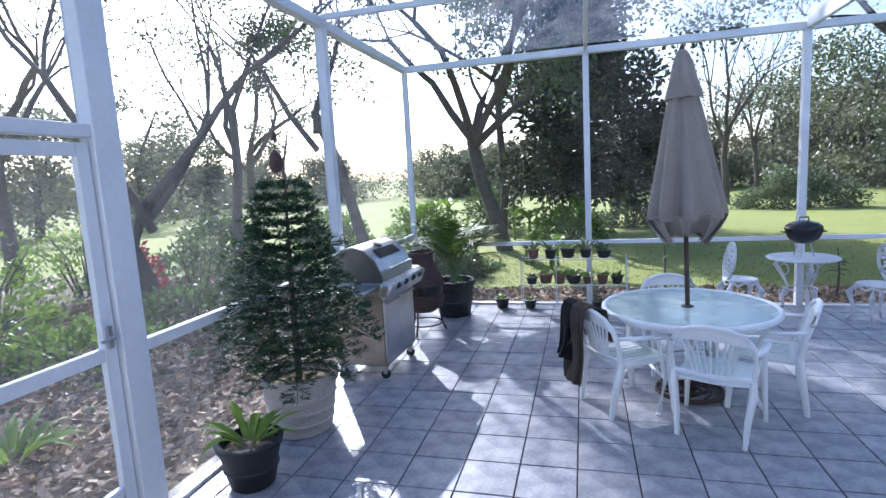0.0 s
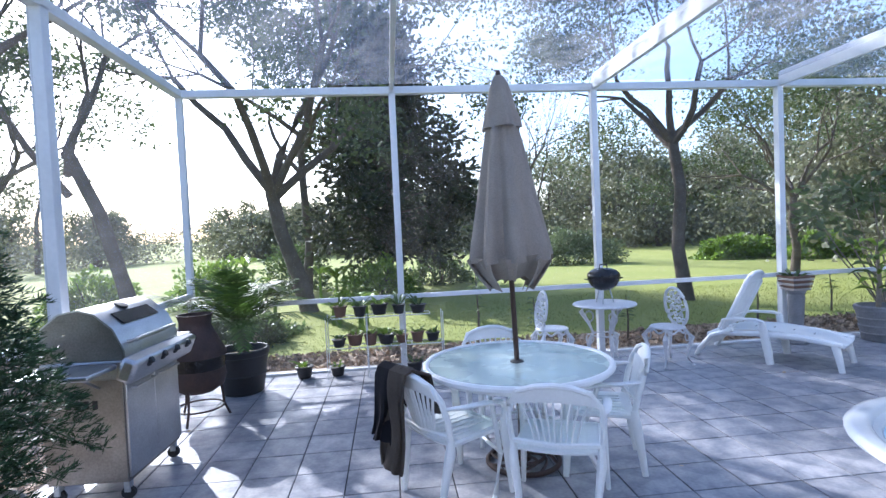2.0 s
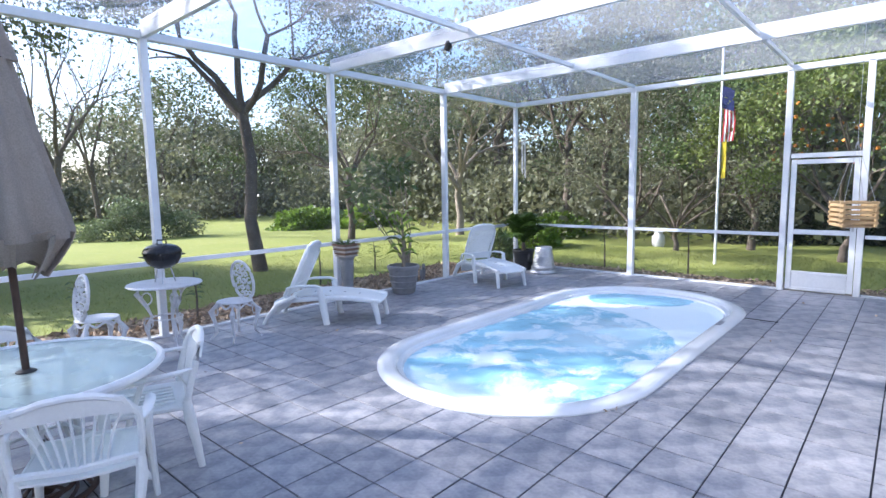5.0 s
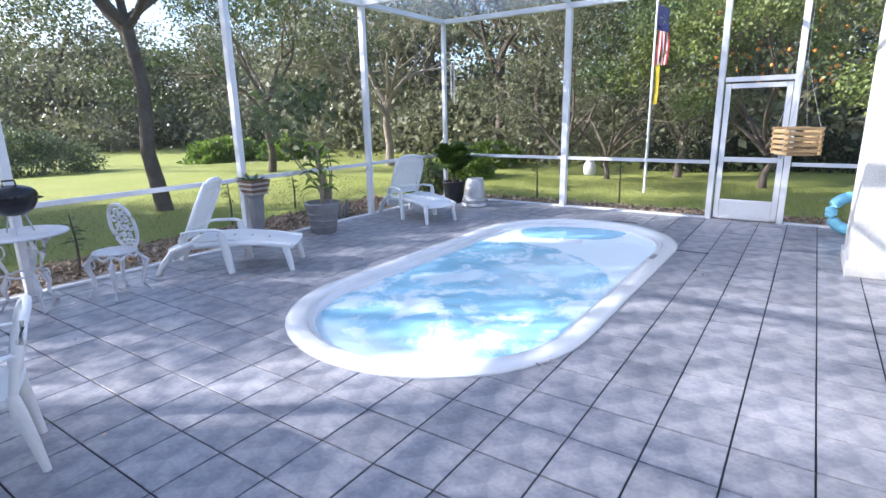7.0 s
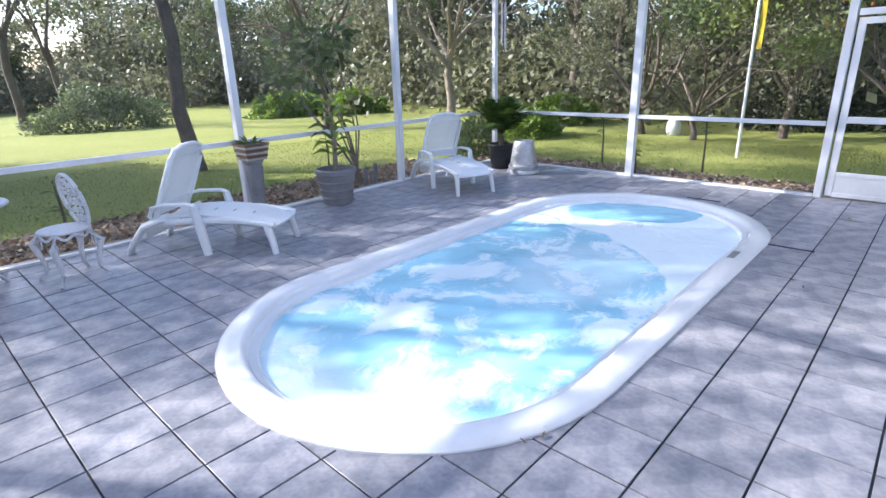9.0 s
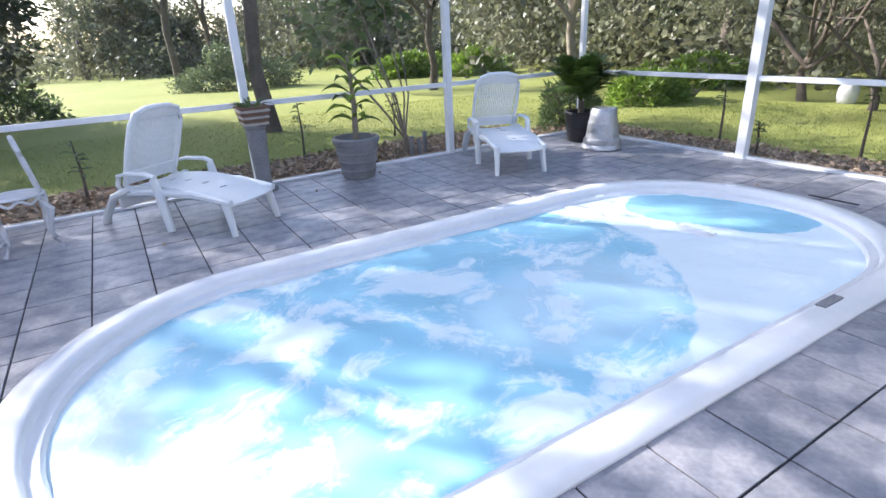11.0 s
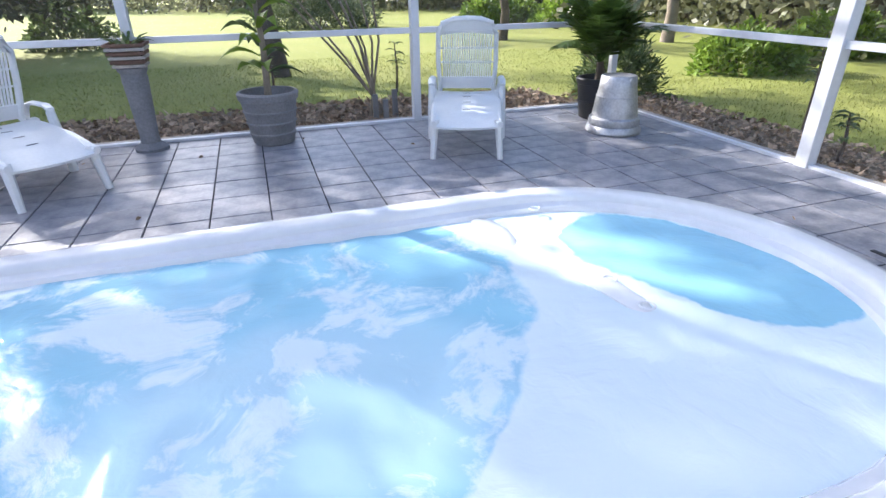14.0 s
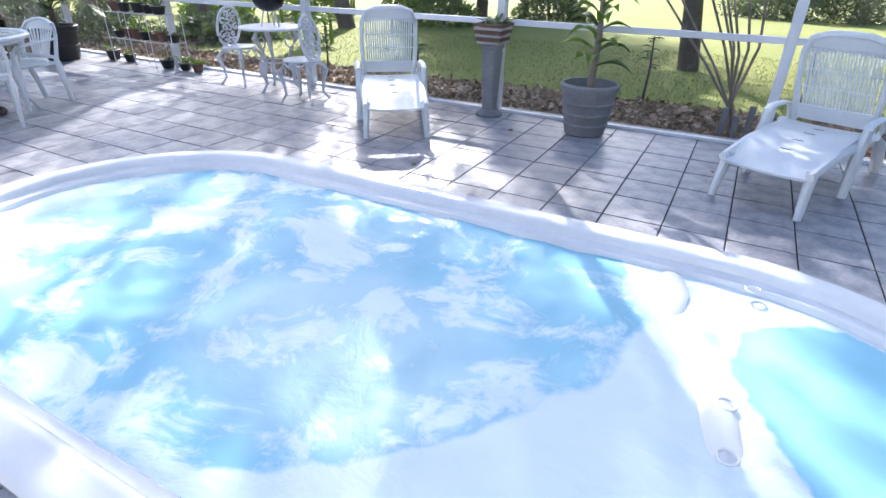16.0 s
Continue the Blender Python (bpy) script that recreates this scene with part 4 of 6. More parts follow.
def bistro_chair(m, label):
    t = thing("bistro_chair", m, label, "chair", "cast-iron bistro chairs")
    part("seat", Shape().lathe([(0.0, 0.425), (0.17, 0.43), (0.195, 0.435), (0.205, 0.445), (0.195, 0.455), (0.16, 0.452), (0.0, 0.448)], 28), M_IRON_WHITE, t, "pierced round seat")
    part("apron", Shape().tube([(0.195 * math.cos(a), 0.195 * math.sin(a), 0.41 + 0.02 * math.cos(8 * a)) for a in (2 * math.pi * k / 48 for k in range(49))], 0.012, 6), M_IRON_WHITE, t)
    for sx, sy in ((-1, 1), (1, 1), (-1, -1), (1, -1)):
        part("leg", Shape().tube([(0.13 * sx, 0.13 * sy, 0.43), (0.19 * sx, 0.19 * sy, 0.33), (0.155 * sx, 0.155 * sy, 0.18), (0.15 * sx, 0.15 * sy, 0.08), (0.20 * sx, 0.20 * sy, 0.0)], [0.02, 0.03, 0.02, 0.014, 0.018], 8), M_IRON_WHITE, t)
        part("scroll", Shape().tube([(0.15 * sx + 0.035 * math.cos(a) * sx, 0.15 * sy, 0.33 + 0.045 * math.sin(a)) for a in (2 * math.pi * k / 12 for k in range(13))], 0.008, 5), M_IRON_WHITE, t)
    # oval back with a pierced vine of scrolls
    b = pose(0, -0.165, 0.44, -9, 0, 0)
    oval = [b @ Vector((0.185 * math.sin(a), 0, 0.235 - 0.235 * math.cos(a))) for a in (2 * math.pi * k / 32 for k in range(33))]
    bk = part("back_frame", Shape().tube(oval, 0.018, 7), M_IRON_WHITE, t)
    rng = random.Random(3)
    for i in range(5):
        for j in range(3):
            z, x = 0.07 + 0.08 * i, (j - 1) * 0.088 * math.sqrt(max(1 - ((0.07 + 0.08 * i - 0.23) / 0.24) ** 2, 0.1)) + (0.02 if i % 2 else -0.02)
            rr, ph = rng.uniform(0.032, 0.046), rng.uniform(0, 6)
            part("vine_leaf", Shape().tube([b @ Vector((x + rr * (0.4 + 0.6 * k / 10) * math.cos(ph + k * 0.55), 0, z + rr * (0.4 + 0.6 * k / 10) * math.sin(ph + k * 0.55))) for k in range(11)], [0.017, 0.016, 0.015, 0.015, 0.014, 0.014, 0.013, 0.013, 0.012, 0.011, 0.008], 5), M_IRON_WHITE, bk)
    return t


bistro_chair(aim(2.32, 7.66, 0.98, 0.05), "white cast-iron bistro chair with a pierced oval back")
bistro_chair(aim(3.64, 7.33, -0.98, -0.18), "white cast-iron bistro chair beside the round table")


def bistro_table():
    t = thing("bistro_table", pose(2.98, 7.60, 0), "white cast-iron round bistro table with ornate legs", "table")
    part("top", Shape().lathe([(0.0, 0.70), (0.30, 0.70), (0.37, 0.705), (0.385, 0.716), (0.375, 0.73), (0.33, 0.727), (0.0, 0.725)], 40), M_IRON_WHITE, t)
    for k in range(3):
        a = 2 * math.pi * k / 3 + 0.5
        c, n = math.cos(a), math.sin(a)
        part("leg", Shape().tube([(r * c, r * n, z) for r, z in ((0.24, 0.70), (0.29, 0.62), (0.20, 0.48), (0.15, 0.36), (0.21, 0.22), (0.19, 0.10), (0.27, 0.0))], [0.02, 0.04, 0.03, 0.022, 0.038, 0.02, 0.022], 8, 0.7), M_IRON_WHITE, t)
        for z, rr in ((0.56, 0.05), (0.28, 0.045)):
            part("scroll", Shape().tube([((0.19 + rr * math.cos(q)) * c, (0.19 + rr * math.cos(q)) * n, z + rr * 1.3 * math.sin(q)) for q in (2 * math.pi * i / 14 for i in range(15))], 0.010, 5), M_IRON_WHITE, t)
    part("shelf_ring", Shape().tube([(0.16 * math.cos(a), 0.16 * math.sin(a), 0.34) for a in (2 * math.pi * k / 24 for k in range(25))], 0.009, 6), M_IRON_WHITE, t)


bistro_table()


def kettle_grill():
    t = thing("kettle_grill", pose(2.98, 7.60, 0.731), "small black enamel kettle barbecue standing on the table", "barbecue")
    part("bowl", Shape().lathe([(0.02, 0.155), (0.09, 0.17), (0.15, 0.215), (0.185, 0.275), (0.195, 0.325), (0.188, 0.327), (0.175, 0.28), (0.0, 0.19)], 32), M_BLACK, t)
    part("lid", Shape().lathe([(0.198, 0.328), (0.20, 0.34), (0.187, 0.375), (0.15, 0.408), (0.09, 0.428), (0.0, 0.436)], 32), M_BLACK, t)
    part("lid_handle", Shape().tube([(-0.05, 0, 0.43), (-0.045, 0, 0.475), (0.045, 0, 0.475), (0.05, 0, 0.43)], 0.009, 6), M_BLACK_PLASTIC, t)
    for k in range(3):
        a = 2 * math.pi * k / 3
        part("leg", Shape().tube([(0.07 * math.cos(a), 0.07 * math.sin(a), 0.18), (0.12 * math.cos(a), 0.12 * math.sin(a), 0.0)], 0.008, 6), M_GALV, t)
    for sx in (-1, 1):
        part("side_handle", Shape().tube([(sx * 0.19, -0.04, 0.30), (sx * 0.23, -0.03, 0.305), (sx * 0.23, 0.03, 0.305), (sx * 0.19, 0.04, 0.30)], 0.007, 6), M_BLACK_PLASTIC, t)


kettle_grill()


def gas_grill():
    """A stainless cart grill whose front looks along local +x."""
    t = thing("gas_grill", pose(-1.67, 5.40, 0, 0, 0, -3) @ Matrix.Diagonal((1.15, 1.15, 1.08, 1.0)), "stainless steel gas grill cart with the lid shut", "grill")
    w = 0.33
    part("cabinet_side", Shape().box((0, -w, 0.46), (0.46, 0.02, 0.64)), M_STEEL_DARK, t, "dark mottled steel side panel", bevel=0.004)
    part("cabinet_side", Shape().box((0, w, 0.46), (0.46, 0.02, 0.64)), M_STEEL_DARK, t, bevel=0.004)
    for y in (-0.165, 0.165):
        d = part("cabinet_door", Shape().box((0.235, y, 0.46), (0.02, 0.325, 0.62)), M_STEEL, t, bevel=0.005)
        part("handle", Shape().tube([(0.25, y - 0.12, 0.70), (0.275, y - 0.11, 0.70), (0.275, y + 0.11, 0.70), (0.25, y + 0.12, 0.70)], 0.009, 6), M_STEEL, d)
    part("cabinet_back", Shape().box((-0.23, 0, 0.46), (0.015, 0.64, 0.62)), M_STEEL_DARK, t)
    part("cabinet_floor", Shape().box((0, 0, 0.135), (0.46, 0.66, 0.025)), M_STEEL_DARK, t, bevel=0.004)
    for k in range(4):
        part("vent_slot", Shape().box((-0.08 + 0.05 * k, -w - 0.011, 0.62), (0.03, 0.004, 0.05)), M_BLACK_PLASTIC, t)
    part("firebox", Shape().box((0, 0, 0.82), (0.47, 0.68, 0.13)), M_STEEL, t, bevel=0.012)
    part("control_panel", Shape().box((0, 0, 0), (0.10, 0.82, 0.15), pose(0.29, 0, 0.83, 0, 22, 0)), M_STEEL, t, bevel=0.025)
    for k in range(4):
        kn = Shape().lathe([(0.03, 0), (0.03, 0.012), (0.023, 0.016), (0.02, 0.04), (0.0, 0.042)], 18, pose(0.335, -0.26 + 0.17 * k, 0.85, 0, 68, 0))
        part("knob", kn, M_BLACK_PLASTIC, t, "black knob with a steel ring")
    # the hood: an arched shell with solid cheeks
    arc = [(-0.24, 0.0), (-0.245, 0.10), (-0.20, 0.22), (-0.11, 0.295), (0.0, 0.315), (0.09, 0.285), (0.19, 0.19), (0.245, 0.06), (0.25, 0.0)]
    hood = part("hood", Shape().sheet([[(x, y, 0.885 + z) for y in (-0.335, -0.17, 0, 0.17, 0.335)] for x, z in arc], 0.012), M_STEEL, t)
    for y in (-0.335, 0.335):
        s = Shape()
        o = [(x * 0.995, y, 0.885 + z * 0.99) for x, z in arc]
        s.add(o + [(x, y + (0.02 if y < 0 else -0.02), z) for x, _, z in o], [tuple(range(len(o))), tuple(range(2 * len(o) - 1, len(o) - 1, -1))] + [(k, (k + 1) % len(o), len(o) + (k + 1) % len(o), len(o) + k) for k in range(len(o))])
        part("hood_cheek", s, M_STEEL_DARK, hood, "dark mottled steel hood end")
    part("hood_handle", Shape().tube([(0.225, -0.26, 0.985), (0.275, -0.25, 0.995), (0.275, 0.25, 0.995), (0.225, 0.26, 0.985)], 0.013, 8), M_STEEL, hood)
    part("hood_window", Shape().box((0, 0, 0), (0.008, 0.42, 0.10), pose(0.155, 0.0, 1.125, 0, -50, 0)), M_BLACK, hood, "dark glass band")
    part("thermometer", Shape().lathe([(0.04, 0), (0.04, 0.012), (0.0, 0.016)], 18, pose(0.075, -0.02, 1.185, 0, 25, 0)), M_BLACK_PLASTIC, hood)
    for sgn in (-1, 1):
        part("side_shelf", Shape().box((0.0, sgn * (w + 0.17), 0.855), (0.44, 0.28, 0.03)), M_STEEL, t, bevel=0.01)
        part("shelf_bracket", Shape().tube([(0.1, sgn * (w + 0.012), 0.72), (0.1, sgn * (w + 0.20), 0.84)], 0.009, 6), M_STEEL, t)
    for x in (-0.20, 0.20):
        for y in (-0.29, 0.29):
            c = part("caster", Shape().tube([(x, y - 0.012, 0.04), (x, y + 0.012, 0.04)], 0.04, 16), M_BLACK_PLASTIC, t, "black caster")
            part("fork", Shape().box((x, y, 0.085), (0.035, 0.045, 0.075)), M_GALV, c, bevel=0.004)


gas_grill()


def chiminea():
    t = thing("chiminea", pose(-1.52, 6.62, 0), "dark iron chiminea with a flared hood on a ring stand", "fire pit")
    part("bowl", Shape().lathe([(0.0, 0.26), (0.14, 0.27), (0.23, 0.33), (0.26, 0.42), (0.25, 0.50), (0.235, 0.50), (0.24, 0.42), (0.0, 0.30)], 28), M_RUST, t)
    part("hood", Shape().lathe([(0.275, 0.62), (0.27, 0.65), (0.22, 0.75), (0.165, 0.86), (0.145, 0.92), (0.15, 0.98), (0.165, 1.02), (0.15, 1.02), (0.13, 0.93), (0.2, 0.75), (0.25, 0.63)], 28), M_RUST, t)
    part("mesh_band", Shape().lathe([(0.25, 0.50), (0.255, 0.56), (0.255, 0.62)], 28), M_BLACK, t, "dark spark screen")
    part("stand_ring", Shape().tube([(0.22 * math.cos(a), 0.22 * math.sin(a), 0.12) for a in (2 * math.pi * k / 28 for k in range(29))], 0.009, 6), M_RUST, t)
    for k in range(3):
        a = 2 * math.pi * k / 3 + 0.4
        part("leg", Shape().tube([(0.20 * math.cos(a), 0.20 * math.sin(a), 0.32), (0.22 * math.cos(a), 0.22 * math.sin(a), 0.12), (0.27 * math.cos(a), 0.27 * math.sin(a), 0.0)], 0.012, 6), M_RUST, t)


chiminea()


# ---- pots and their plants ----
def soil_disc(r, z):
    s = Shape()
    s.lathe([(r, z), (r * 0.6, z + 0.012), (0.0, z + 0.016)], 20)
    return s


def blade(shape, base, way, length, width, droop, n=6, fold=0.12):
    """One long arching leaf."""
    base, way = Vector(base), Vector(way).normalized()
    side = way.cross(Vector((0, 0, 1)))
    side = side.normalized() if side.length > 1e-3 else Vector((1, 0, 0))
    vs, fs = [], []
    for k in range(n + 1):
        u = k / n
        p = base + way * length * u - Vector((0, 0, droop * length * u * u))
        w = width * (0.35 + 1.3 * u if u < 0.5 else 2.0 * (1 - u)) * 0.5 + 0.001
        vs += [p - side * w + Vector((0, 0, w * fold * 4)), p, p + side * w + Vector((0, 0, w * fold * 4))]
    for k in range(n):
        o = 3 * k
        fs += [(o, o + 1, o + 4, o + 3), (o + 1, o + 2, o + 5, o + 4)]
    shape.add(vs, fs)


def pot(name, m, label, r_top, r_base, h, mat, rings=2):
    t = thing(name, m, label, "plant pot")
    prof = [(r_base * 0.9, 0.0), (r_base, 0.012)]
    for k in range(1, rings + 1):
        z = h * k / (rings + 1) * 0.85
        r = r_base + (r_top - r_base) * z / h
        prof += [(r, z - 0.012), (r + 0.008, z - 0.004), (r + 0.008, z + 0.006), (r + 0.001, z + 0.014)]
    r = r_base + (r_top - r_base) * 0.86
    prof += [(r, h * 0.84), (r_top + 0.004, h * 0.86), (r_top + 0.012, h * 0.97), (r_top, h), (r_top - 0.022, h), (r_top - 0.035, h * 0.88), (r_top - 0.05, h * 0.82)]
    part("body", Shape().lathe(prof, 32), mat, t)
    part("soil", soil_disc(r_top - 0.045, h * 0.84), M_SOIL, t, "dark potting soil")
    return t


def plant(name, m, label, category="plant"):
    return thing(name, m, label, category)


def strappy(name, m, label, n, length, width, mat, seed, droop=0.5, lift=0.9, spread=0.05):
    rng = random.Random(seed)
    t = plant(name, m, label)
    for k in range(n):
        a, s = rng.uniform(0, 6.28), Shape()
        e = lift + rng.uniform(-0.35, 0.5)
        blade(s, (spread * math.cos(a), spread * math.sin(a), 0), (math.cos(a), math.sin(a), e), length * rng.uniform(0.6, 1.15), width * rng.uniform(0.7, 1.2), droop * rng.uniform(0.5, 1.3))
        part("leaf", s, mat, t)
    return t


def palm_frond(shape, base, way, length, droop, leaflet, rng, rachis=0.008):
    base, way = Vector(base), Vector(way).normalized()
    side = way.cross(Vector((0, 0, 1)))
    side = side.normalized() if side.length > 1e-3 else Vector((1, 0, 0))
    pts = [base + way * length * u - Vector((0, 0, droop * length * u * u)) for u in (k / 8 for k in range(9))]
    shape.tube(pts, [rachis * (1.1 - u) for u in (k / 8 for k in range(9))], 4)
    n = 26
    for k in range(n):
        u = 0.15 + 0.85 * k / n
        p = base + way * length * u - Vector((0, 0, droop * length * u * u))
        tang = (way - Vector((0, 0, 2 * droop * u))).normalized()
        ln = leaflet * math.sin(math.pi * (0.15 + 0.8 * u)) + 0.03
        for sg in (-1, 1):
            d = (side * sg + tang * 0.8 + Vector((0, 0, -0.25 + rng.uniform(-0.2, 0.2)))).normalized()
            w = tang * 0.011
            shape.add([p - w, p + d * ln * 0.5 - w * 1.4 + Vector((0, 0, 0.004)), p + d * ln, p + d * ln * 0.5 + w * 1.4, p + w], [(0, 1, 2, 3, 4)])


def potted_palm(name, m, label, fronds, length, leaflet, trunk, seed, up=1.2):
    rng = random.Random(seed)
    t = plant(name, m, label, "palm")
    part("trunk", Shape().tube([(0, 0, 0), (0.01, 0.0, trunk * 0.5), (0, 0.01, trunk)], [0.05, 0.045, 0.035], 8), M_BARK, t)
    for k in range(fronds):
        a, s = 2.4 * k + rng.uniform(-0.3, 0.3), Shape()
        e = up * (0.35 + 1.5 * k / fronds) + rng.uniform(-0.1, 0.2)
        palm_frond(s, (0, 0, trunk * 0.95), (math.cos(a), math.sin(a), e), length * rng.uniform(0.75, 1.1), 0.45 * rng.uniform(0.6, 1.3), leaflet, rng)
        part("frond", s, M_LEAF_PALM, t)
    return t


pot("plant_pot", pose(-1.76, 3.98, 0), "large weathered pale planter holding a conifer", 0.30, 0.23, 0.47, M_POT_PALE, 3)
pot("plant_pot", pose(-1.69, 3.20, 0), "black plastic nursery pot near the screen", 0.205, 0.14, 0.32, M_BLACK_PLASTIC, 1)
pot("plant_pot", pose(-1.33, 7.45, 0), "tall black plastic pot holding a palm", 0.29, 0.22, 0.50, M_BLACK_PLASTIC, 1)
pot("plant_pot", pose(6.78, 7.70, 0), "grey ribbed planter by the leaf bed", 0.26, 0.185, 0.47, M_CONCRETE, 3)
pot("plant_pot", pose(10.12, 7.50, 0), "dark pot half hidden behind the milk can", 0.22, 0.17, 0.42, M_BLACK_PLASTIC, 1)
strappy("strap_leaf_plant", pose(-1.69, 3.20, 0.27), "green and yellowing strap-leaved plant", 16, 0.46, 0.06, M_LEAF_BRIGHT, 4, 0.55, 0.9)
potted_palm("areca_palm", pose(-1.33, 7.45, 0.42), "feathery green palm in a black pot", 17, 1.35, 0.24, 0.3, 5, 1.35)
potted_palm("pygmy_palm", pose(10.12, 7.50, 0.35), "bushy green pygmy palm in a dark pot", 44, 1.0, 0.2, 0.22, 8, 2.6)


def norfolk_pine():
    rng = random.Random(11)
    t = plant("norfolk_pine", pose(-1.76, 3.98, 0.42), "dark green Norfolk pine with drooping tiers", "conifer")
    H = 1.55
    part("stem", Shape().tube([(0, 0, 0), (0.01, 0, H * 0.5), (0.03, 0.01, H)], [0.03, 0.022, 0.006], 7), M_BARK, t)
    for k in range(15):
        z = 0.12 + (H - 0.16) * k / 14
        reach = (0.72 * (1 - k / 15.5) ** 0.75 + 0.07) * (0.62 if k < 2 else 0.85 if k < 4 else 1)
        for q in range(6):
            a = q * math.pi / 3 + k * 0.5 + rng.uniform(-0.15, 0.15)
            ln = reach * rng.uniform(0.8, 1.1)
            way = Vector((math.cos(a), math.sin(a), 0.32))
            side = Vector((-math.sin(a), math.cos(a), 0))
            def at(u):
                return Vector((0, 0, z)) + way * ln * u - Vector((0, 0, 0.58 * ln * u * u))
            s = Shape().tube([at(0), at(0.5), at(1)], [0.008, 0.006, 0.002], 4)
            part("bough", s, M_LEAF_PINE, t)
            c, w, le = [], [], []
            for i in range(int(14 + 42 * ln)):
                u = rng.uniform(0.12, 1.0)
                p = at(u)
                sg = rng.choice((-1, 1))
                tw = (side * sg * 1.0 + way * 0.7 + Vector((0, 0, rng.uniform(-0.25, 0.12)))).normalized()
                tl = 0.30 * ln * (1.15 - u) + 0.06
                for e in range(int(9 + 30 * tl)):
                    b = p + tw * tl * rng.random()
                    c.append(b)
                    w.append(tw * 0.8 + Vector((rng.uniform(-1, 1), rng.uniform(-1, 1), rng.uniform(-0.5, 0.9))) * 0.6)
                    le.append(rng.uniform(0.035, 0.06))
            me = leaf_mesh("needles", c, w, np.array(le), np.array(le) * 0.15, M_LEAF_PINE, np.random.default_rng(k * 7 + q))
            part("needles", me, M_LEAF_PINE, t, kind="stuff")


norfolk_pine()


def banana_plant():
    t = plant("broad_leaf_plant", pose(6.78, 7.70, 0.39), "young broad-leaved plant with green and yellow leaves")
    rng = random.Random(9)
    part("stem", Shape().tube([(0, 0, 0), (0.02, 0, 0.45), (0.0, 0.02, 0.95)], [0.035, 0.028, 0.018], 8), M_BARK_PALE, t)
    for k in range(19):
        a, s = 2.4 * k, Shape()
        z = 0.22 + 0.72 * (k / 19)
        blade(s, (0.02 * math.cos(a), 0.02 * math.sin(a), z), (math.cos(a), math.sin(a), 0.6 + 0.5 * k / 19), rng.uniform(0.32, 0.5), rng.uniform(0.10, 0.16), 0.6)
        part("leaf", s, M_LEAF_BRIGHT if k % 3 else M_LEAF_SHRUB, t)


banana_plant()


def pedestal():
    t = thing("pedestal", pose(5.72, 7.84, 0), "slim grey fluted pedestal standing on the deck edge", "pedestal")
    part("base", Shape().lathe([(0.14, 0.0), (0.14, 0.025), (0.11, 0.05), (0.085, 0.07)], 24), M_CONCRETE, t)
    part("shaft", Shape().lathe([(0.085, 0.06), (0.078, 0.12), (0.095, 0.45), (0.105, 0.62), (0.10, 0.66), (0.12, 0.69), (0.12, 0.71)], 24), M_CONCRETE, t)
    b = thing("slatted_planter", pose(5.72, 7.84, 0.712), "square dark and pale slatted wooden planter", "planter")
    for k in range(6):
        half = 0.115 + 0.006 * k
        s = Shape().box((0, half, 0.017 + 0.033 * k), (half * 2 + 0.02, 0.016, 0.024)).box((0, -half, 0.017 + 0.033 * k), (half * 2 + 0.02, 0.016, 0.024)).box((half, 0, 0.017 + 0.033 * k), (0.016, half * 2 - 0.018, 0.024)).box((-half, 0, 0.017 + 0.033 * k), (0.016, half * 2 - 0.018, 0.024))
        part("slat", s, M_TERRACOTTA if k % 2 else M_POT_PALE, b, bevel=0.002)
    part("liner", Shape().box((0, 0, 0.09), (0.21, 0.21, 0.17)), M_SOIL, b, "dark soil")
    strappy("spiky_succulent", pose(5.72, 7.84, 0.88), "spiky green succulent in a slatted planter", 22, 0.24, 0.035, M_LEAF_SHRUB, 14, 0.5, 0.8, 0.06)


pedestal()


def milk_can():
    t = thing("upturned_urn", pose(9.94, 6.91, 0), "weathered galvanized urn standing upside down", "urn")
    part("body", Shape().lathe([(0.255, 0.0), (0.265, 0.02), (0.255, 0.06), (0.235, 0.075), (0.245, 0.10), (0.238, 0.14), (0.215, 0.155), (0.20, 0.28), (0.175, 0.42), (0.165, 0.52), (0.155, 0.53), (0.0, 0.53)], 32), M_GALV, t)
    part("band", Shape().tube([(0.19 * math.cos(a), 0.19 * math.sin(a), 0.34) for a in (2 * math.pi * k / 28 for k in range(29))], 0.006, 6), M_GALV, t)


milk_can()


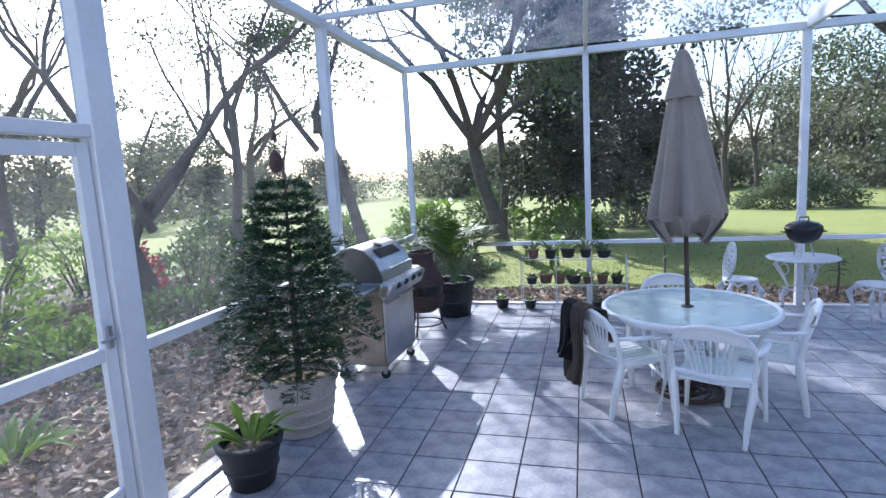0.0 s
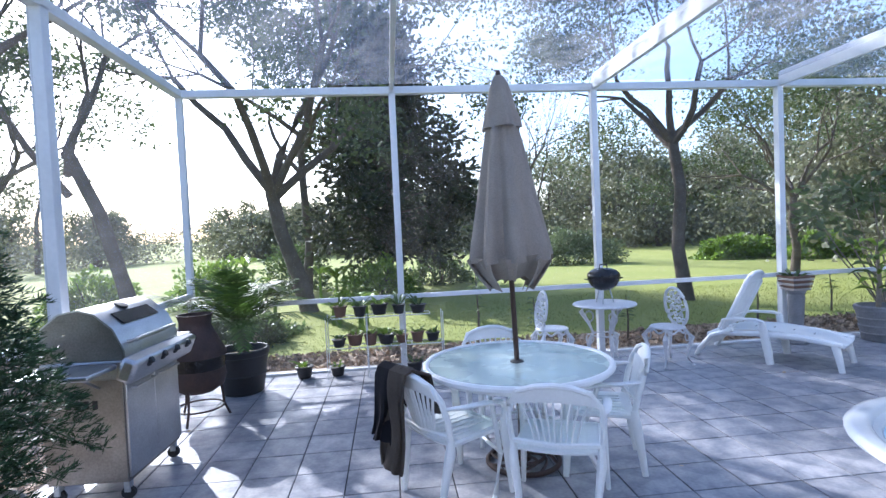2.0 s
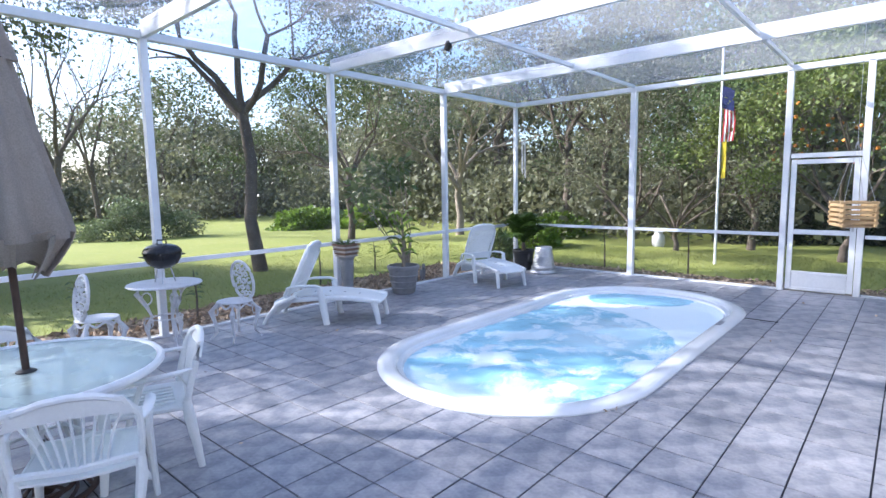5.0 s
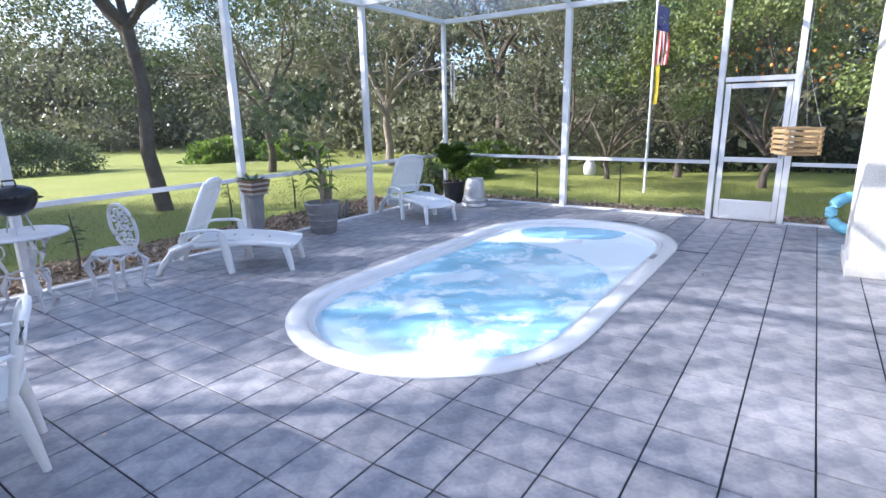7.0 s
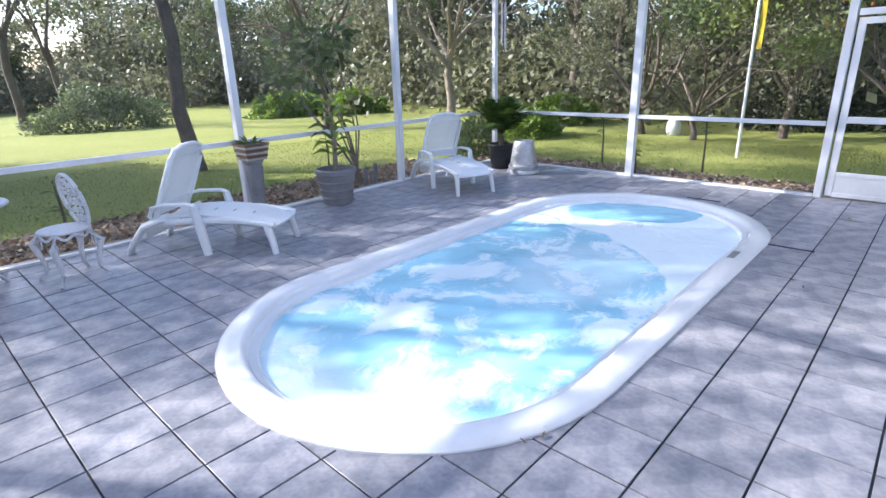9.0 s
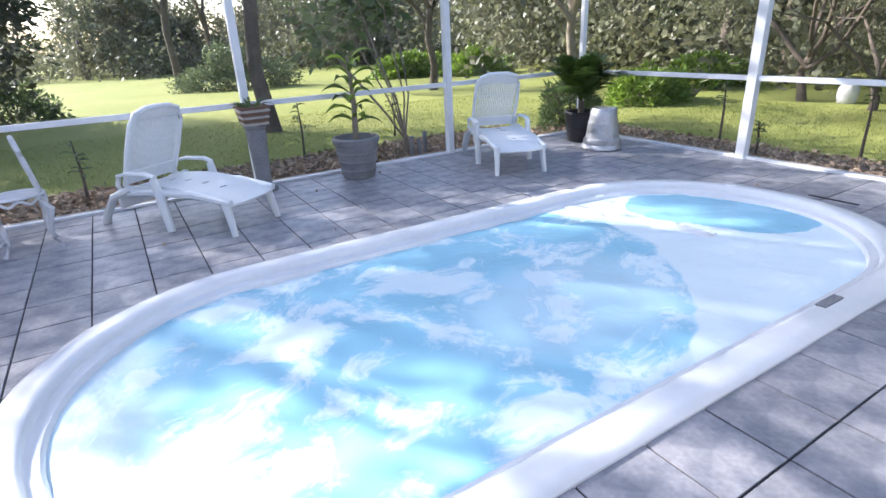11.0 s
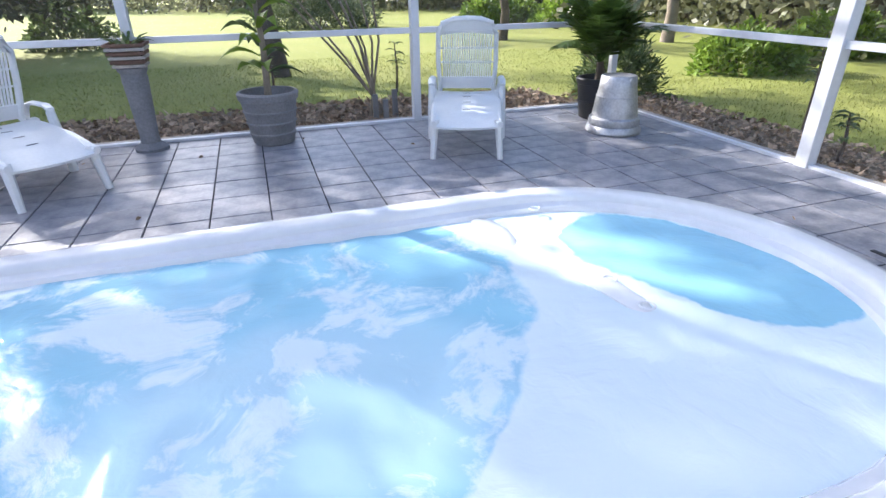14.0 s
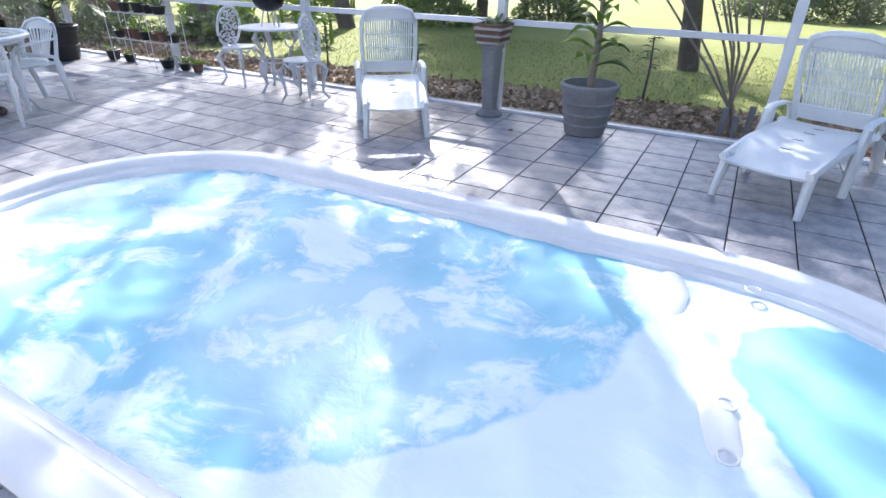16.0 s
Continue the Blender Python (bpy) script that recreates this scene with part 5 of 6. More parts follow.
def plant_stand():
    """A wire stand of three tiers by the back screen."""
    x0, x1, y = -0.42, 0.98, 7.80
    t = thing("plant_stand", pose(0, 0, 0), "thin wire plant stand with two crowded shelves", "plant stand")
    for z, xa, xb in ((0.36, x0, x1), (0.72, x0 + 0.05, x1 - 0.15)):
        sh = part("shelf", Shape().tube([(xa, y - 0.11, z), (xb, y - 0.11, z)], 0.006, 6).tube([(xa, y + 0.11, z), (xb, y + 0.11, z)], 0.006, 6), M_IRON_WHITE, t)
        for k in range(12):
            x = xa + (xb - xa) * k / 11
            part("wire", Shape().tube([(x, y - 0.11, z), (x, y + 0.11, z)], 0.0035, 5), M_IRON_WHITE, sh)
    for x in (x0, x0 + 0.48, x1 - 0.46, x1):
        for dy in (-0.11, 0.11):
            part("leg", Shape().tube([(x, y + dy, 0), (x, y + dy, 0.74)], 0.006, 6), M_IRON_WHITE, t)
    rng = random.Random(21)
    row = [(0.726, x0 + 0.17 + 0.235 * k) for k in range(5)] + [(0.366, x0 + 0.14 + 0.19 * k) for k in range(7)] + [(0.0, -0.72), (0.0, -0.32), (0.0, 0.62), (0.0, 0.95), (0.0, 1.22)]
    for k, (z, x) in enumerate(row):
        r, h = rng.uniform(0.075, 0.105), rng.uniform(0.10, 0.15)
        mat = rng.choice((M_BLACK_PLASTIC, M_BLACK_PLASTIC, M_TERRACOTTA))
        dark = mat is M_BLACK_PLASTIC
        yy = y + rng.uniform(-0.03, 0.03) + (0.04 if z == 0 else 0)
        pot("nursery_pot", pose(x, yy, z), "small black plastic nursery pot" if dark else "small brown terracotta pot", r, r * 0.75, h, mat, 0)
        strappy("seedling", pose(x, yy, z + h * 0.84), "leafy green seedling in a small pot", rng.randint(7, 12), rng.uniform(0.16, 0.34) if z > 0.5 else rng.uniform(0.12, 0.26), rng.uniform(0.03, 0.06), rng.choice((M_LEAF_SHRUB, M_LEAF_BRIGHT, M_LEAF_PALM)), 30 + k, 0.5, 1.2, 0.03)


plant_stand()


def hanging_basket(m, label, drop):
    t = thing("hanging_basket", m, label, "basket", "hanging cedar baskets")
    n, half = 5, 0.12
    for k in range(n):
        z = 0.015 + 0.044 * k
        for sgn in (-1, 1):
            part("slat", Shape().box((0, sgn * half, z), (2 * half + 0.05, 0.02, 0.026)), M_WOOD, t, bevel=0.003)
            part("slat", Shape().box((sgn * half, 0, z + 0.022), (0.02, 2 * half + 0.05, 0.022)), M_WOOD, t, bevel=0.003)
    for k in range(5):
        part("floor_slat", Shape().box((-0.092 + 0.046 * k, 0, 0.003), (0.03, 0.23, 0.014)), M_WOOD, t)
    for sx in (-1, 1):
        for sy in (-1, 1):
            part("wire", Shape().tube([(sx * half, sy * half, 0.2), (0, 0, drop)], 0.002, 4), M_GALV, t)
    part("hook", Shape().tube([(0, 0, drop), (0, 0, EAVE - m.translation.z)], 0.002, 4), M_GALV, t)
    return t


hanging_basket(pose(6.6, 1.80, 1.33, 0, 0, 25), "empty square cedar-slat basket hung on wires", 0.75)


def bed_stakes():
    for x, y, h in ((7.93, 8.52, 0.30), (8.04, 8.50, 0.24), (8.16, 8.55, 0.34)):
        z = ground_height(x, y)
        solid("garden_stake", Shape().box((x, y, z + h / 2), (0.06, 0.035, h + 0.06)), M_CONCRETE, "short weathered grey stake in the leaf bed", "stake", bevel=0.004)


bed_stakes()


def wind_chime():
    x, y, top = 10.46, 7.72, 2.75
    t = thing("wind_chime", pose(x, y, 0), "slender metal wind chime hung beside the corner post", "wind chime")
    part("cord", Shape().tube([(0, 0, top), (0, 0, EAVE)], 0.002, 4), M_GALV, t)
    part("disc", Shape().lathe([(0.0, top), (0.05, top - 0.005), (0.05, top - 0.02), (0.0, top - 0.02)], 18), M_WOOD_DARK, t)
    for k in range(6):
        a = 2 * math.pi * k / 6
        part("chime_tube", Shape().tube([(0.038 * math.cos(a), 0.038 * math.sin(a), top - 0.07), (0.038 * math.cos(a), 0.038 * math.sin(a), top - 0.6 - 0.05 * k)], 0.008, 8), M_GALV, t)
        part("string", Shape().tube([(0.038 * math.cos(a), 0.038 * math.sin(a), top - 0.02), (0.038 * math.cos(a), 0.038 * math.sin(a), top - 0.07)], 0.0015, 4), M_GALV, t)
    part("clapper", Shape().tube([(0, 0, top - 0.02), (0, 0, top - 0.45), (0, 0, top - 0.46), (0, 0, top - 0.48)], [0.0015, 0.0015, 0.03, 0.03], 10), M_WOOD_DARK, t)


wind_chime()


def beam_spotlight():
    t = thing("spotlight", pose(BACK_X[3] - 0.03, 5.72, EAVE - 0.06), "small black spotlight clamped under a roof beam", "spotlight")
    part("bracket", Shape().box((0.01, 0, 0.035), (0.035, 0.05, 0.03)), M_BLACK_PLASTIC, t, bevel=0.003)
    part("head", Shape().lathe([(0.02, -0.05), (0.04, -0.045), (0.045, 0.03), (0.03, 0.05), (0.0, 0.055)], 16, pose(0, 0, -0.02, 25, 0, 0)), M_BLACK_PLASTIC, t)


beam_spotlight()


def hanging_ornament():
    t = thing("hanging_ornament", pose(-0.22, 1.45, 1.98), "small dark pierced ornament hung on a thread", "ornament")
    part("thread", Shape().tube([(0, 0, 0.07), (0, 0, EAVE + 0.06 - 1.98)], 0.0008, 4), M_BLACK_PLASTIC, t)
    part("body", Shape().lathe([(0.0, -0.028), (0.012, -0.022), (0.016, -0.006), (0.013, 0.012), (0.004, 0.024), (0.0, 0.026)], 14), M_RUST, t)
    part("cap", Shape().lathe([(0.0, 0.042), (0.006, 0.046), (0.007, 0.056), (0.0, 0.066)], 10), M_RUST, t)
    part("link", Shape().tube([(0, 0, 0.024), (0, 0, 0.044)], 0.0015, 4), M_RUST, t)


hanging_ornament()


def float_ring():
    t = thing("pool_float", pose(10.2, 1.12, 0.0), "pale blue vinyl pool float leaning by the screen", "pool float")
    part("ring", Shape().tube([(0.05 * math.sin(a) + 0.05, 0.24 * math.cos(a), 0.30 + 0.22 * math.sin(a)) for a in (2 * math.pi * k / 28 for k in range(29))], 0.075, 12), M_FLOAT, t)


float_ring()


# ---- garden and woods ----
def grow(shape, tips, p, d, length, r, level, rng, kinks=4, spread=0.6, up=0.25, split=3):
    """A limb that bends as it tapers, then forks; its twig ends are gathered in tips."""
    pts, rs = [p.copy()], [r]
    for k in range(kinks):
        d = (d + Vector((rng.gauss(0, 0.16), rng.gauss(0, 0.16), rng.gauss(0, 0.10) + up * 0.12))).normalized()
        p = p + d * length / kinks
        pts.append(p.copy())
        rs.append(r * (1 - 0.45 * (k + 1) / kinks))
    shape.tube(pts, rs, 8 if level > 2 else 6 if level > 1 else 4)
    if level == 0:
        for q in pts[1:]:
            tips.append((q, d.copy()))
        return
    for k in range(split + (1 if rng.random() < 0.4 else 0)):
        at = pts[-1] if k < 2 else pts[rng.randint(max(1, kinks - 2), kinks)]
        a = rng.uniform(0, 6.283)
        side = d.cross(Vector((math.cos(a), math.sin(a), 0.3))).normalized()
        nd = (d + side * spread * rng.uniform(0.6, 1.4) + Vector((0, 0, up * 0.5))).normalized()
        grow(shape, tips, at, nd, length * rng.uniform(0.6, 0.85), rs[-1] * rng.uniform(0.6, 0.8), level - 1, rng, max(3, kinks - 1), spread, up, split)


def tree(name, x, y, label, height, radius, limbs, leaves, leaf, mat, seed, bark=None, lean=(0, 0), levels=4, spread=0.6, up=0.25, scatter=0.35, trunk=0.35, split=3, ways=None, clumps=0.3):
    """One tree: a tapered trunk with limbs, and a crown of separate leaves about the twigs."""
    rng, nrng = random.Random(seed), np.random.default_rng(seed)
    z = ground_height(x, y)
    t = thing(name, pose(x, y, z - 0.05), label, "tree")
    s, tips = Shape(), []
    h0 = height * trunk
    top = Vector((lean[0] * h0, lean[1] * h0, h0))
    pts = [Vector((0, 0, -0.1)), Vector((0, 0, 0.06)), top * 0.33 + Vector((rng.gauss(0, 0.06), rng.gauss(0, 0.06), 0)), top * 0.66 + Vector((rng.gauss(0, 0.1), rng.gauss(0, 0.1), 0)), top]
    s.tube(pts, [radius * 1.55, radius * 1.25, radius, radius * 0.92, radius * 0.85], 10)
    for k in range(limbs):
        a = 6.283 * k / limbs + rng.uniform(-0.5, 0.5)
        d = Vector((math.cos(a) * spread + lean[0], math.sin(a) * spread + lean[1], 0.9)).normalized()
        if ways and k < len(ways):
            d = Vector(ways[k]).normalized()
        grow(s, tips, (top - Vector((0, 0, h0 * 0.12 * (k % 3))) if not ways else top - top * 0.02 * k), d, height * (1 - trunk) * 0.42, radius * 0.62, levels - 1, rng, 4, spread, up, split)
    part("trunk", s, bark or M_BARK, t)
    if leaves:
        leaves, leaf, scatter = int(leaves * 1.9), leaf * 0.78, scatter * 0.62
        base = np.array([tuple(p) for p, _ in tips])
        base = base[nrng.choice(len(base), max(10, int(len(base) * clumps)), replace=False)]
        c = base[nrng.integers(0, len(base), leaves)] + nrng.normal(size=(leaves, 3)) * scatter * np.array([1.1, 1.1, 0.7])
        w = nrng.normal(size=(leaves, 3)) + np.array([0, 0, -0.2])
        le = leaf * nrng.uniform(0.6, 1.3, leaves)
        part("crown", leaf_mesh("crown", c, w, le, le * 0.55, mat, nrng), mat, t, kind="stuff")
    return t


# the trees by the lawn
# extra oak, added on the sun's line so its crown shades pool and deck
tree("oak_tree", -2.3, 18.8, "tall leafy oak added behind the forked oak to shade the pool", 13.0, 0.13, 5, 14000, 0.2, M_LEAF_OAK, 2, spread=0.85, trunk=0.40, scatter=0.5, clumps=0.6)
tree("oak_tree", -1.7, 15.0, "spreading oak with bare dark limbs and thin leaves", 12.5, 0.19, 5, 17000, 0.185, M_LEAF_OAK, 3, clumps=0.7, lean=(-0.25, 0.0), spread=0.62, trunk=0.25, scatter=0.34, levels=5, split=2, ways=[(-0.62, 0.1, 0.75), (0.15, 0.1, 1.0), (0.75, -0.40, 0.75), (0.95, -0.05, 0.62), (-0.15, -0.45, 0.95)])
def magnolia(x, y, label, height, reach, count, seed):
    """A dense dark tree: limbs from a straight trunk, each ending in a clump of large leathery leaves."""
    rng, nrng = random.Random(seed), np.random.default_rng(seed)
    t = thing("magnolia_tree", pose(x, y, ground_height(x, y) - 0.05), label, "tree")
    s = Shape().tube([(0, 0, -0.1), (0.03, 0, height * 0.5), (0, 0.05, height * 0.97)], [0.19, 0.11, 0.02], 8)
    c, w, le = [], [], []
    for k in range(count):
        z = height * (0.14 + 0.86 * (k + rng.random()) / count)
        f = z / height
        r = reach * (0.55 + 0.45 * math.sin(math.pi * min(f * 1.35, 1))) * (1.05 - f ** 4) * rng.uniform(0.3, 1.1)
        a = 2.4 * k + rng.uniform(-0.5, 0.5)
        p = Vector((r * math.cos(a), r * math.sin(a), z))
        s.tube([(0, 0, z * 0.86), p * 0.5 + Vector((0, 0, z * 0.45)), p], [0.05, 0.03, 0.012], 4)
        m = rng.randint(190, 320)
        q = nrng.normal(size=(m, 3)) * np.array([0.36, 0.36, 0.24])
        c.append(np.array(p) + q)
        w.append(q * 1.5 + nrng.normal(size=(m, 3)) * 0.4)
        le.append(nrng.uniform(0.16, 0.30, m))
    part("trunk", s, M_BARK, t)
    c, w, le = np.concatenate(c), np.concatenate(w), np.concatenate(le)
    part("crown", leaf_mesh("crown", c, w, le, le * 0.5, M_LEAF_DARK, nrng), M_LEAF_DARK, t, kind="stuff")


magnolia(0.35, 19.2, "dense dark magnolia with leathery leaves", 8.8, 2.35, 95, 5)
tree("oak_tree", -5.0, 13.2, "leaning bare oak with dark bark", 9.5, 0.15, 3, 5000, 0.11, M_LEAF_OAK, 8, clumps=0.5, lean=(-0.33, 0.05), spread=0.6, trunk=0.42, levels=5, split=2, scatter=0.3)
tree("oak_tree", -8.0, 12.0, "tall thin oak with sparse leaves", 10.0, 0.12, 3, 1600, 0.11, M_LEAF_OAK, 11, lean=(0.05, 0.0), spread=0.5, trunk=0.40, levels=5, split=2, scatter=0.35)
tree("oak_tree", -6.9, 7.6, "crooked oak with a low fork", 8.5, 0.14, 3, 1800, 0.11, M_LEAF_OAK, 14, lean=(0.15, 0.1), spread=0.75, trunk=0.24, levels=5, split=2, scatter=0.4)
tree("oak_tree", 7.15, 12.9, "tall oak with a crooked dark trunk and leafy crown", 8.6, 0.14, 5, 20000, 0.13, M_LEAF_OAK, 17, clumps=0.45, lean=(-0.04, 0.05), spread=0.8, trunk=0.45, scatter=0.8, levels=5, split=2, ways=[(-0.1, 0.1, 1.0), (0.6, 0.1, 0.6), (-0.7, -0.1, 0.6), (0.3, -0.6, 0.5), (-0.2, 0.7, 0.5)])
tree("bare_tree", 7.6, 31.0, "bare winter tree with reddish twigs", 11.5, 0.17, 4, 900, 0.12, M_LEAF_RED, 19, spread=0.45, trunk=0.33, scatter=0.3, bark=M_BARK)
tree("bare_tree", 9.6, 33.5, "slender bare winter tree", 10.0, 0.13, 3, 500, 0.12, M_LEAF_RED, 23, spread=0.4, trunk=0.35, scatter=0.3)
tree("crape_myrtle", 17.6, 15.4, "pale-barked tree with bare white limbs", 7.5, 0.15, 5, 2200, 0.13, M_LEAF_SHRUB, 26, bark=M_BARK_PALE, spread=0.6, trunk=0.33, scatter=0.35)
tree("oak_tree", 21.5, 12.6, "tall oak with twin dark trunks", 10.5, 0.19, 4, 6500, 0.17, M_LEAF_FAR, 29, spread=0.6, trunk=0.4, scatter=0.5)
tree("oak_tree", 23.3, 11.6, "leafy oak at the wood's edge", 10.5, 0.16, 4, 6500, 0.17, M_LEAF_FAR, 31, spread=0.6, trunk=0.4, scatter=0.5)
tree("citrus_tree", 16.6, 2.6, "leafy citrus tree dotted with orange fruit", 5.2, 0.09, 6, 8500, 0.13, M_LEAF_CITRUS, 34, spread=0.8, trunk=0.22, scatter=0.38)
tree("citrus_tree", 18.3, 4.9, "tall leafy citrus tree behind the flagpole", 6.8, 0.10, 6, 8500, 0.14, M_LEAF_SHRUB, 37, spread=0.75, trunk=0.2, scatter=0.4)
tree("privet_tree", 17.6, 8.2, "grey-green small-leaved tree by the screen wall", 6.5, 0.09, 6, 9500, 0.11, M_LEAF_FAR, 41, spread=0.75, trunk=0.15, scatter=0.42)
tree("privet_tree", 17.0, 6.6, "low spreading small-leaved tree", 4.6, 0.07, 6, 7000, 0.10, M_LEAF_FAR, 43, spread=0.9, trunk=0.16, scatter=0.38)
tree("oak_tree", 15.5, -3.0, "leafy oak past the screen door", 8.5, 0.14, 5, 6500, 0.15, M_LEAF_OAK, 44, spread=0.7, trunk=0.3, scatter=0.45)
tree("oak_tree", 13.6, 17.5, "round-headed oak over the far lawn", 7.5, 0.12, 5, 6500, 0.14, M_LEAF_OAK, 46, spread=0.7, trunk=0.33, scatter=0.4)
tree("oak_tree", -12.5, 19.5, "leafy oak over the far bed", 10.0, 0.18, 4, 4000, 0.15, M_LEAF_OAK, 48, spread=0.7, trunk=0.35, scatter=0.5)
tree("oak_tree", -13.5, 10.5, "oak at the wood's edge", 10.0, 0.18, 4, 1500, 0.15, M_LEAF_OAK, 50, spread=0.7, trunk=0.35, scatter=0.5)
tree("oak_tree", -11.5, 3.5, "oak close by in the wood", 9.0, 0.16, 4, 1200, 0.14, M_LEAF_OAK, 52, spread=0.7, trunk=0.35, scatter=0.5)


def fruit():
    rng = random.Random(4)
    t = thing("oranges", pose(0, 0, 0), "ripe oranges hanging in the citrus tree", "oranges", kind="stuff")
    s = Shape()
    for k in range(70):
        a, r, z = rng.uniform(0, 6.28), rng.uniform(0.9, 1.7), rng.uniform(2.2, 4.3)
        c = Vector((16.6 + r * math.cos(a), 2.6 + r * math.sin(a), z))
        s.lathe([(0.0, -0.045), (0.035, -0.03), (0.045, 0.0), (0.035, 0.03), (0.0, 0.045)], 8, Matrix.Translation(c))
    part("fruit", s, M_FRUIT, t, "orange fruit", kind="stuff")


fruit()


def bush(name, x, y, label, rx, ry, h, n, leaf, mat, seed, category="shrub", aspect=0.5):
    """A shrub: several stems, and leaves set thick in an uneven mound."""
    nrng, rng = np.random.default_rng(seed), random.Random(seed)
    z = ground_height(x, y)
    t = thing(name, pose(x, y, z - 0.02), label, category)
    s = Shape()
    for k in range(9):
        a = rng.uniform(0, 6.28)
        e = Vector((rx * 0.7 * math.cos(a), ry * 0.7 * math.sin(a), h * rng.uniform(0.55, 0.9)))
        s.tube([(0.15 * rx * math.cos(a), 0.15 * ry * math.sin(a), 0), e * 0.5 + Vector((0, 0, 0.1 * h)), e], [0.02 + 0.006 * h, 0.015, 0.006], 5)
    part("stems", s, M_BARK, t)
    u = nrng.normal(size=(n, 3))
    u /= np.linalg.norm(u, axis=1, keepdims=True)
    u[:, 2] = np.abs(u[:, 2])
    lump = np.array([0.75 + 0.4 * noise.noise((float(p[0]) * 2.2, float(p[1]) * 2.2, float(p[2]) * 2.2 + seed)) for p in u])
    rad = lump * nrng.uniform(0.55, 1.0, n) ** 0.5
    c = u * rad[:, None] * np.array([rx, ry, h]) * 1.12
    w = u + nrng.normal(size=(n, 3)) * 0.8
    le = leaf * nrng.uniform(0.6, 1.3, n)
    part("foliage", leaf_mesh("foliage", c, w, le, le * aspect, mat, nrng), mat, t, kind="stuff")
    return t


bush("round_shrub", 9.4, 27.0, "wide rounded grey-green shrub on the lawn", 2.6, 1.8, 1.75, 9000, 0.14, M_LEAF_HEDGE, 61)
bush("ginger_shrub", 17.0, 25.5, "yellow-green shrub clump on the lawn", 2.2, 1.4, 1.25, 4500, 0.22, M_LEAF_BRIGHT, 62)
bush("ginger_shrub", 19.6, 23.5, "yellow-green shrub clump beside another", 2.0, 1.4, 1.15, 4000, 0.22, M_LEAF_BRIGHT, 63)
bush("dark_shrub", 20.2, 27.0, "dark rounded shrub behind yellow ones", 2.6, 1.6, 1.6, 4500, 0.18, M_LEAF_DARK, 64)
bush("grassy_shrub", 11.6, 9.25, "fine-leaved green shrub outside the screen corner", 0.75, 0.6, 0.95, 2600, 0.16, M_LEAF_SHRUB, 65, aspect=0.18)
bush("yellow_shrub", 15.4, 10.6, "bright yellow-green shrub beyond the corner", 1.3, 0.9, 0.95, 2600, 0.15, M_LEAF_BRIGHT, 66)
bush("yellow_shrub", 19.5, 11.8, "bright shrub at the wood's edge", 1.6, 1.1, 1.1, 2600, 0.17, M_LEAF_BRIGHT, 67)
for k, (x, y) in enumerate(((20.9, 5.2), (22.0, 3.4), (22.6, 1.2), (22.8, -1.2))):
    bush("dark_hedge", x, y, "dark clipped hedge behind the citrus trees", 1.3, 1.5, 1.35, 3600, 0.13, M_LEAF_DARK, 70 + k, "hedge")
for k, (x, y, h) in enumerate(((-2.9, 20.2, 2.0), (-4.6, 17.0, 1.5), (-2.6, 11.6, 0.55), (0.0, 17.0, 1.2), (2.2, 20.5, 1.2), (-7.2, 15.5, 1.3), (-10.0, 14.0, 1.7))):
    bush("garden_shrub", x, y, "mixed green garden shrub near the oak", 1.3, 1.1, h, 2600, 0.15, M_LEAF_BRIGHT if k % 2 else M_LEAF_SHRUB, 80 + k)
for k, (x, y, h) in enumerate(((-5.9, 5.6, 0.6), (-6.3, 3.4, 0.8), (-5.6, 7.4, 0.8), (-7.2, 5.0, 1.1), (-5.6, 9.4, 1.0), (-8.5, 3.0, 1.6), (-8.6, 6.4, 1.8), (-7.4, 9.6, 1.5), (-3.7, 9.6, 0.8), (-9.5, 9.0, 1.9))):
    bush("woodland_shrub", x, y, "loose leafy shrub on the woodland floor", 0.8 + 0.3 * h, 0.8 + 0.3 * h, h, 1300, 0.12, M_LEAF_SHRUB if k % 3 else M_LEAF_BRIGHT, 90 + k)
strappy("bromeliad", pose(-4.1, 3.4, ground_height(-4.1, 3.4) + 0.03), "arching strap-leaved lily in leaf litter", 22, 0.65, 0.07, M_LEAF_BRIGHT, 101, 0.5, 1.1, 0.08)
strappy("bromeliad", pose(-3.4, 6.4, ground_height(-3.4, 6.4) + 0.03), "strap-leaved lily beside the screen", 16, 0.45, 0.05, M_LEAF_SHRUB, 102, 0.5, 1.1, 0.08)


bush("red_shrub", -7.2, 7.9, "loose shrub with crimson leaves in the wood", 0.6, 0.6, 1.7, 1100, 0.12, material("crimson_leaf", (0.34, 0.035, 0.05), second=(0.20, 0.06, 0.05), **LEAF), 99)


def banana_clump(x, y, label, n, length, seed, mat=None):
    rng = random.Random(seed)
    t = thing("banana_clump", pose(x, y, ground_height(x, y)), label, "banana plant")
    for k in range(n):
        bx, by, hh = rng.uniform(-0.5, 0.5), rng.uniform(-0.4, 0.4), rng.uniform(0.5, 1.0) * length
        part("stalk", Shape().tube([(bx, by, 0), (bx, by, hh)], [0.05, 0.03], 7), M_LEAF_BRIGHT, t)
        for q in range(5):
            a, s = rng.uniform(0, 6.28), Shape()
            blade(s, (bx, by, hh), (math.cos(a), math.sin(a), 1.3), length * rng.uniform(0.6, 0.9), 0.22, 0.55)
            part("leaf", s, mat or M_LEAF_BRIGHT, t)


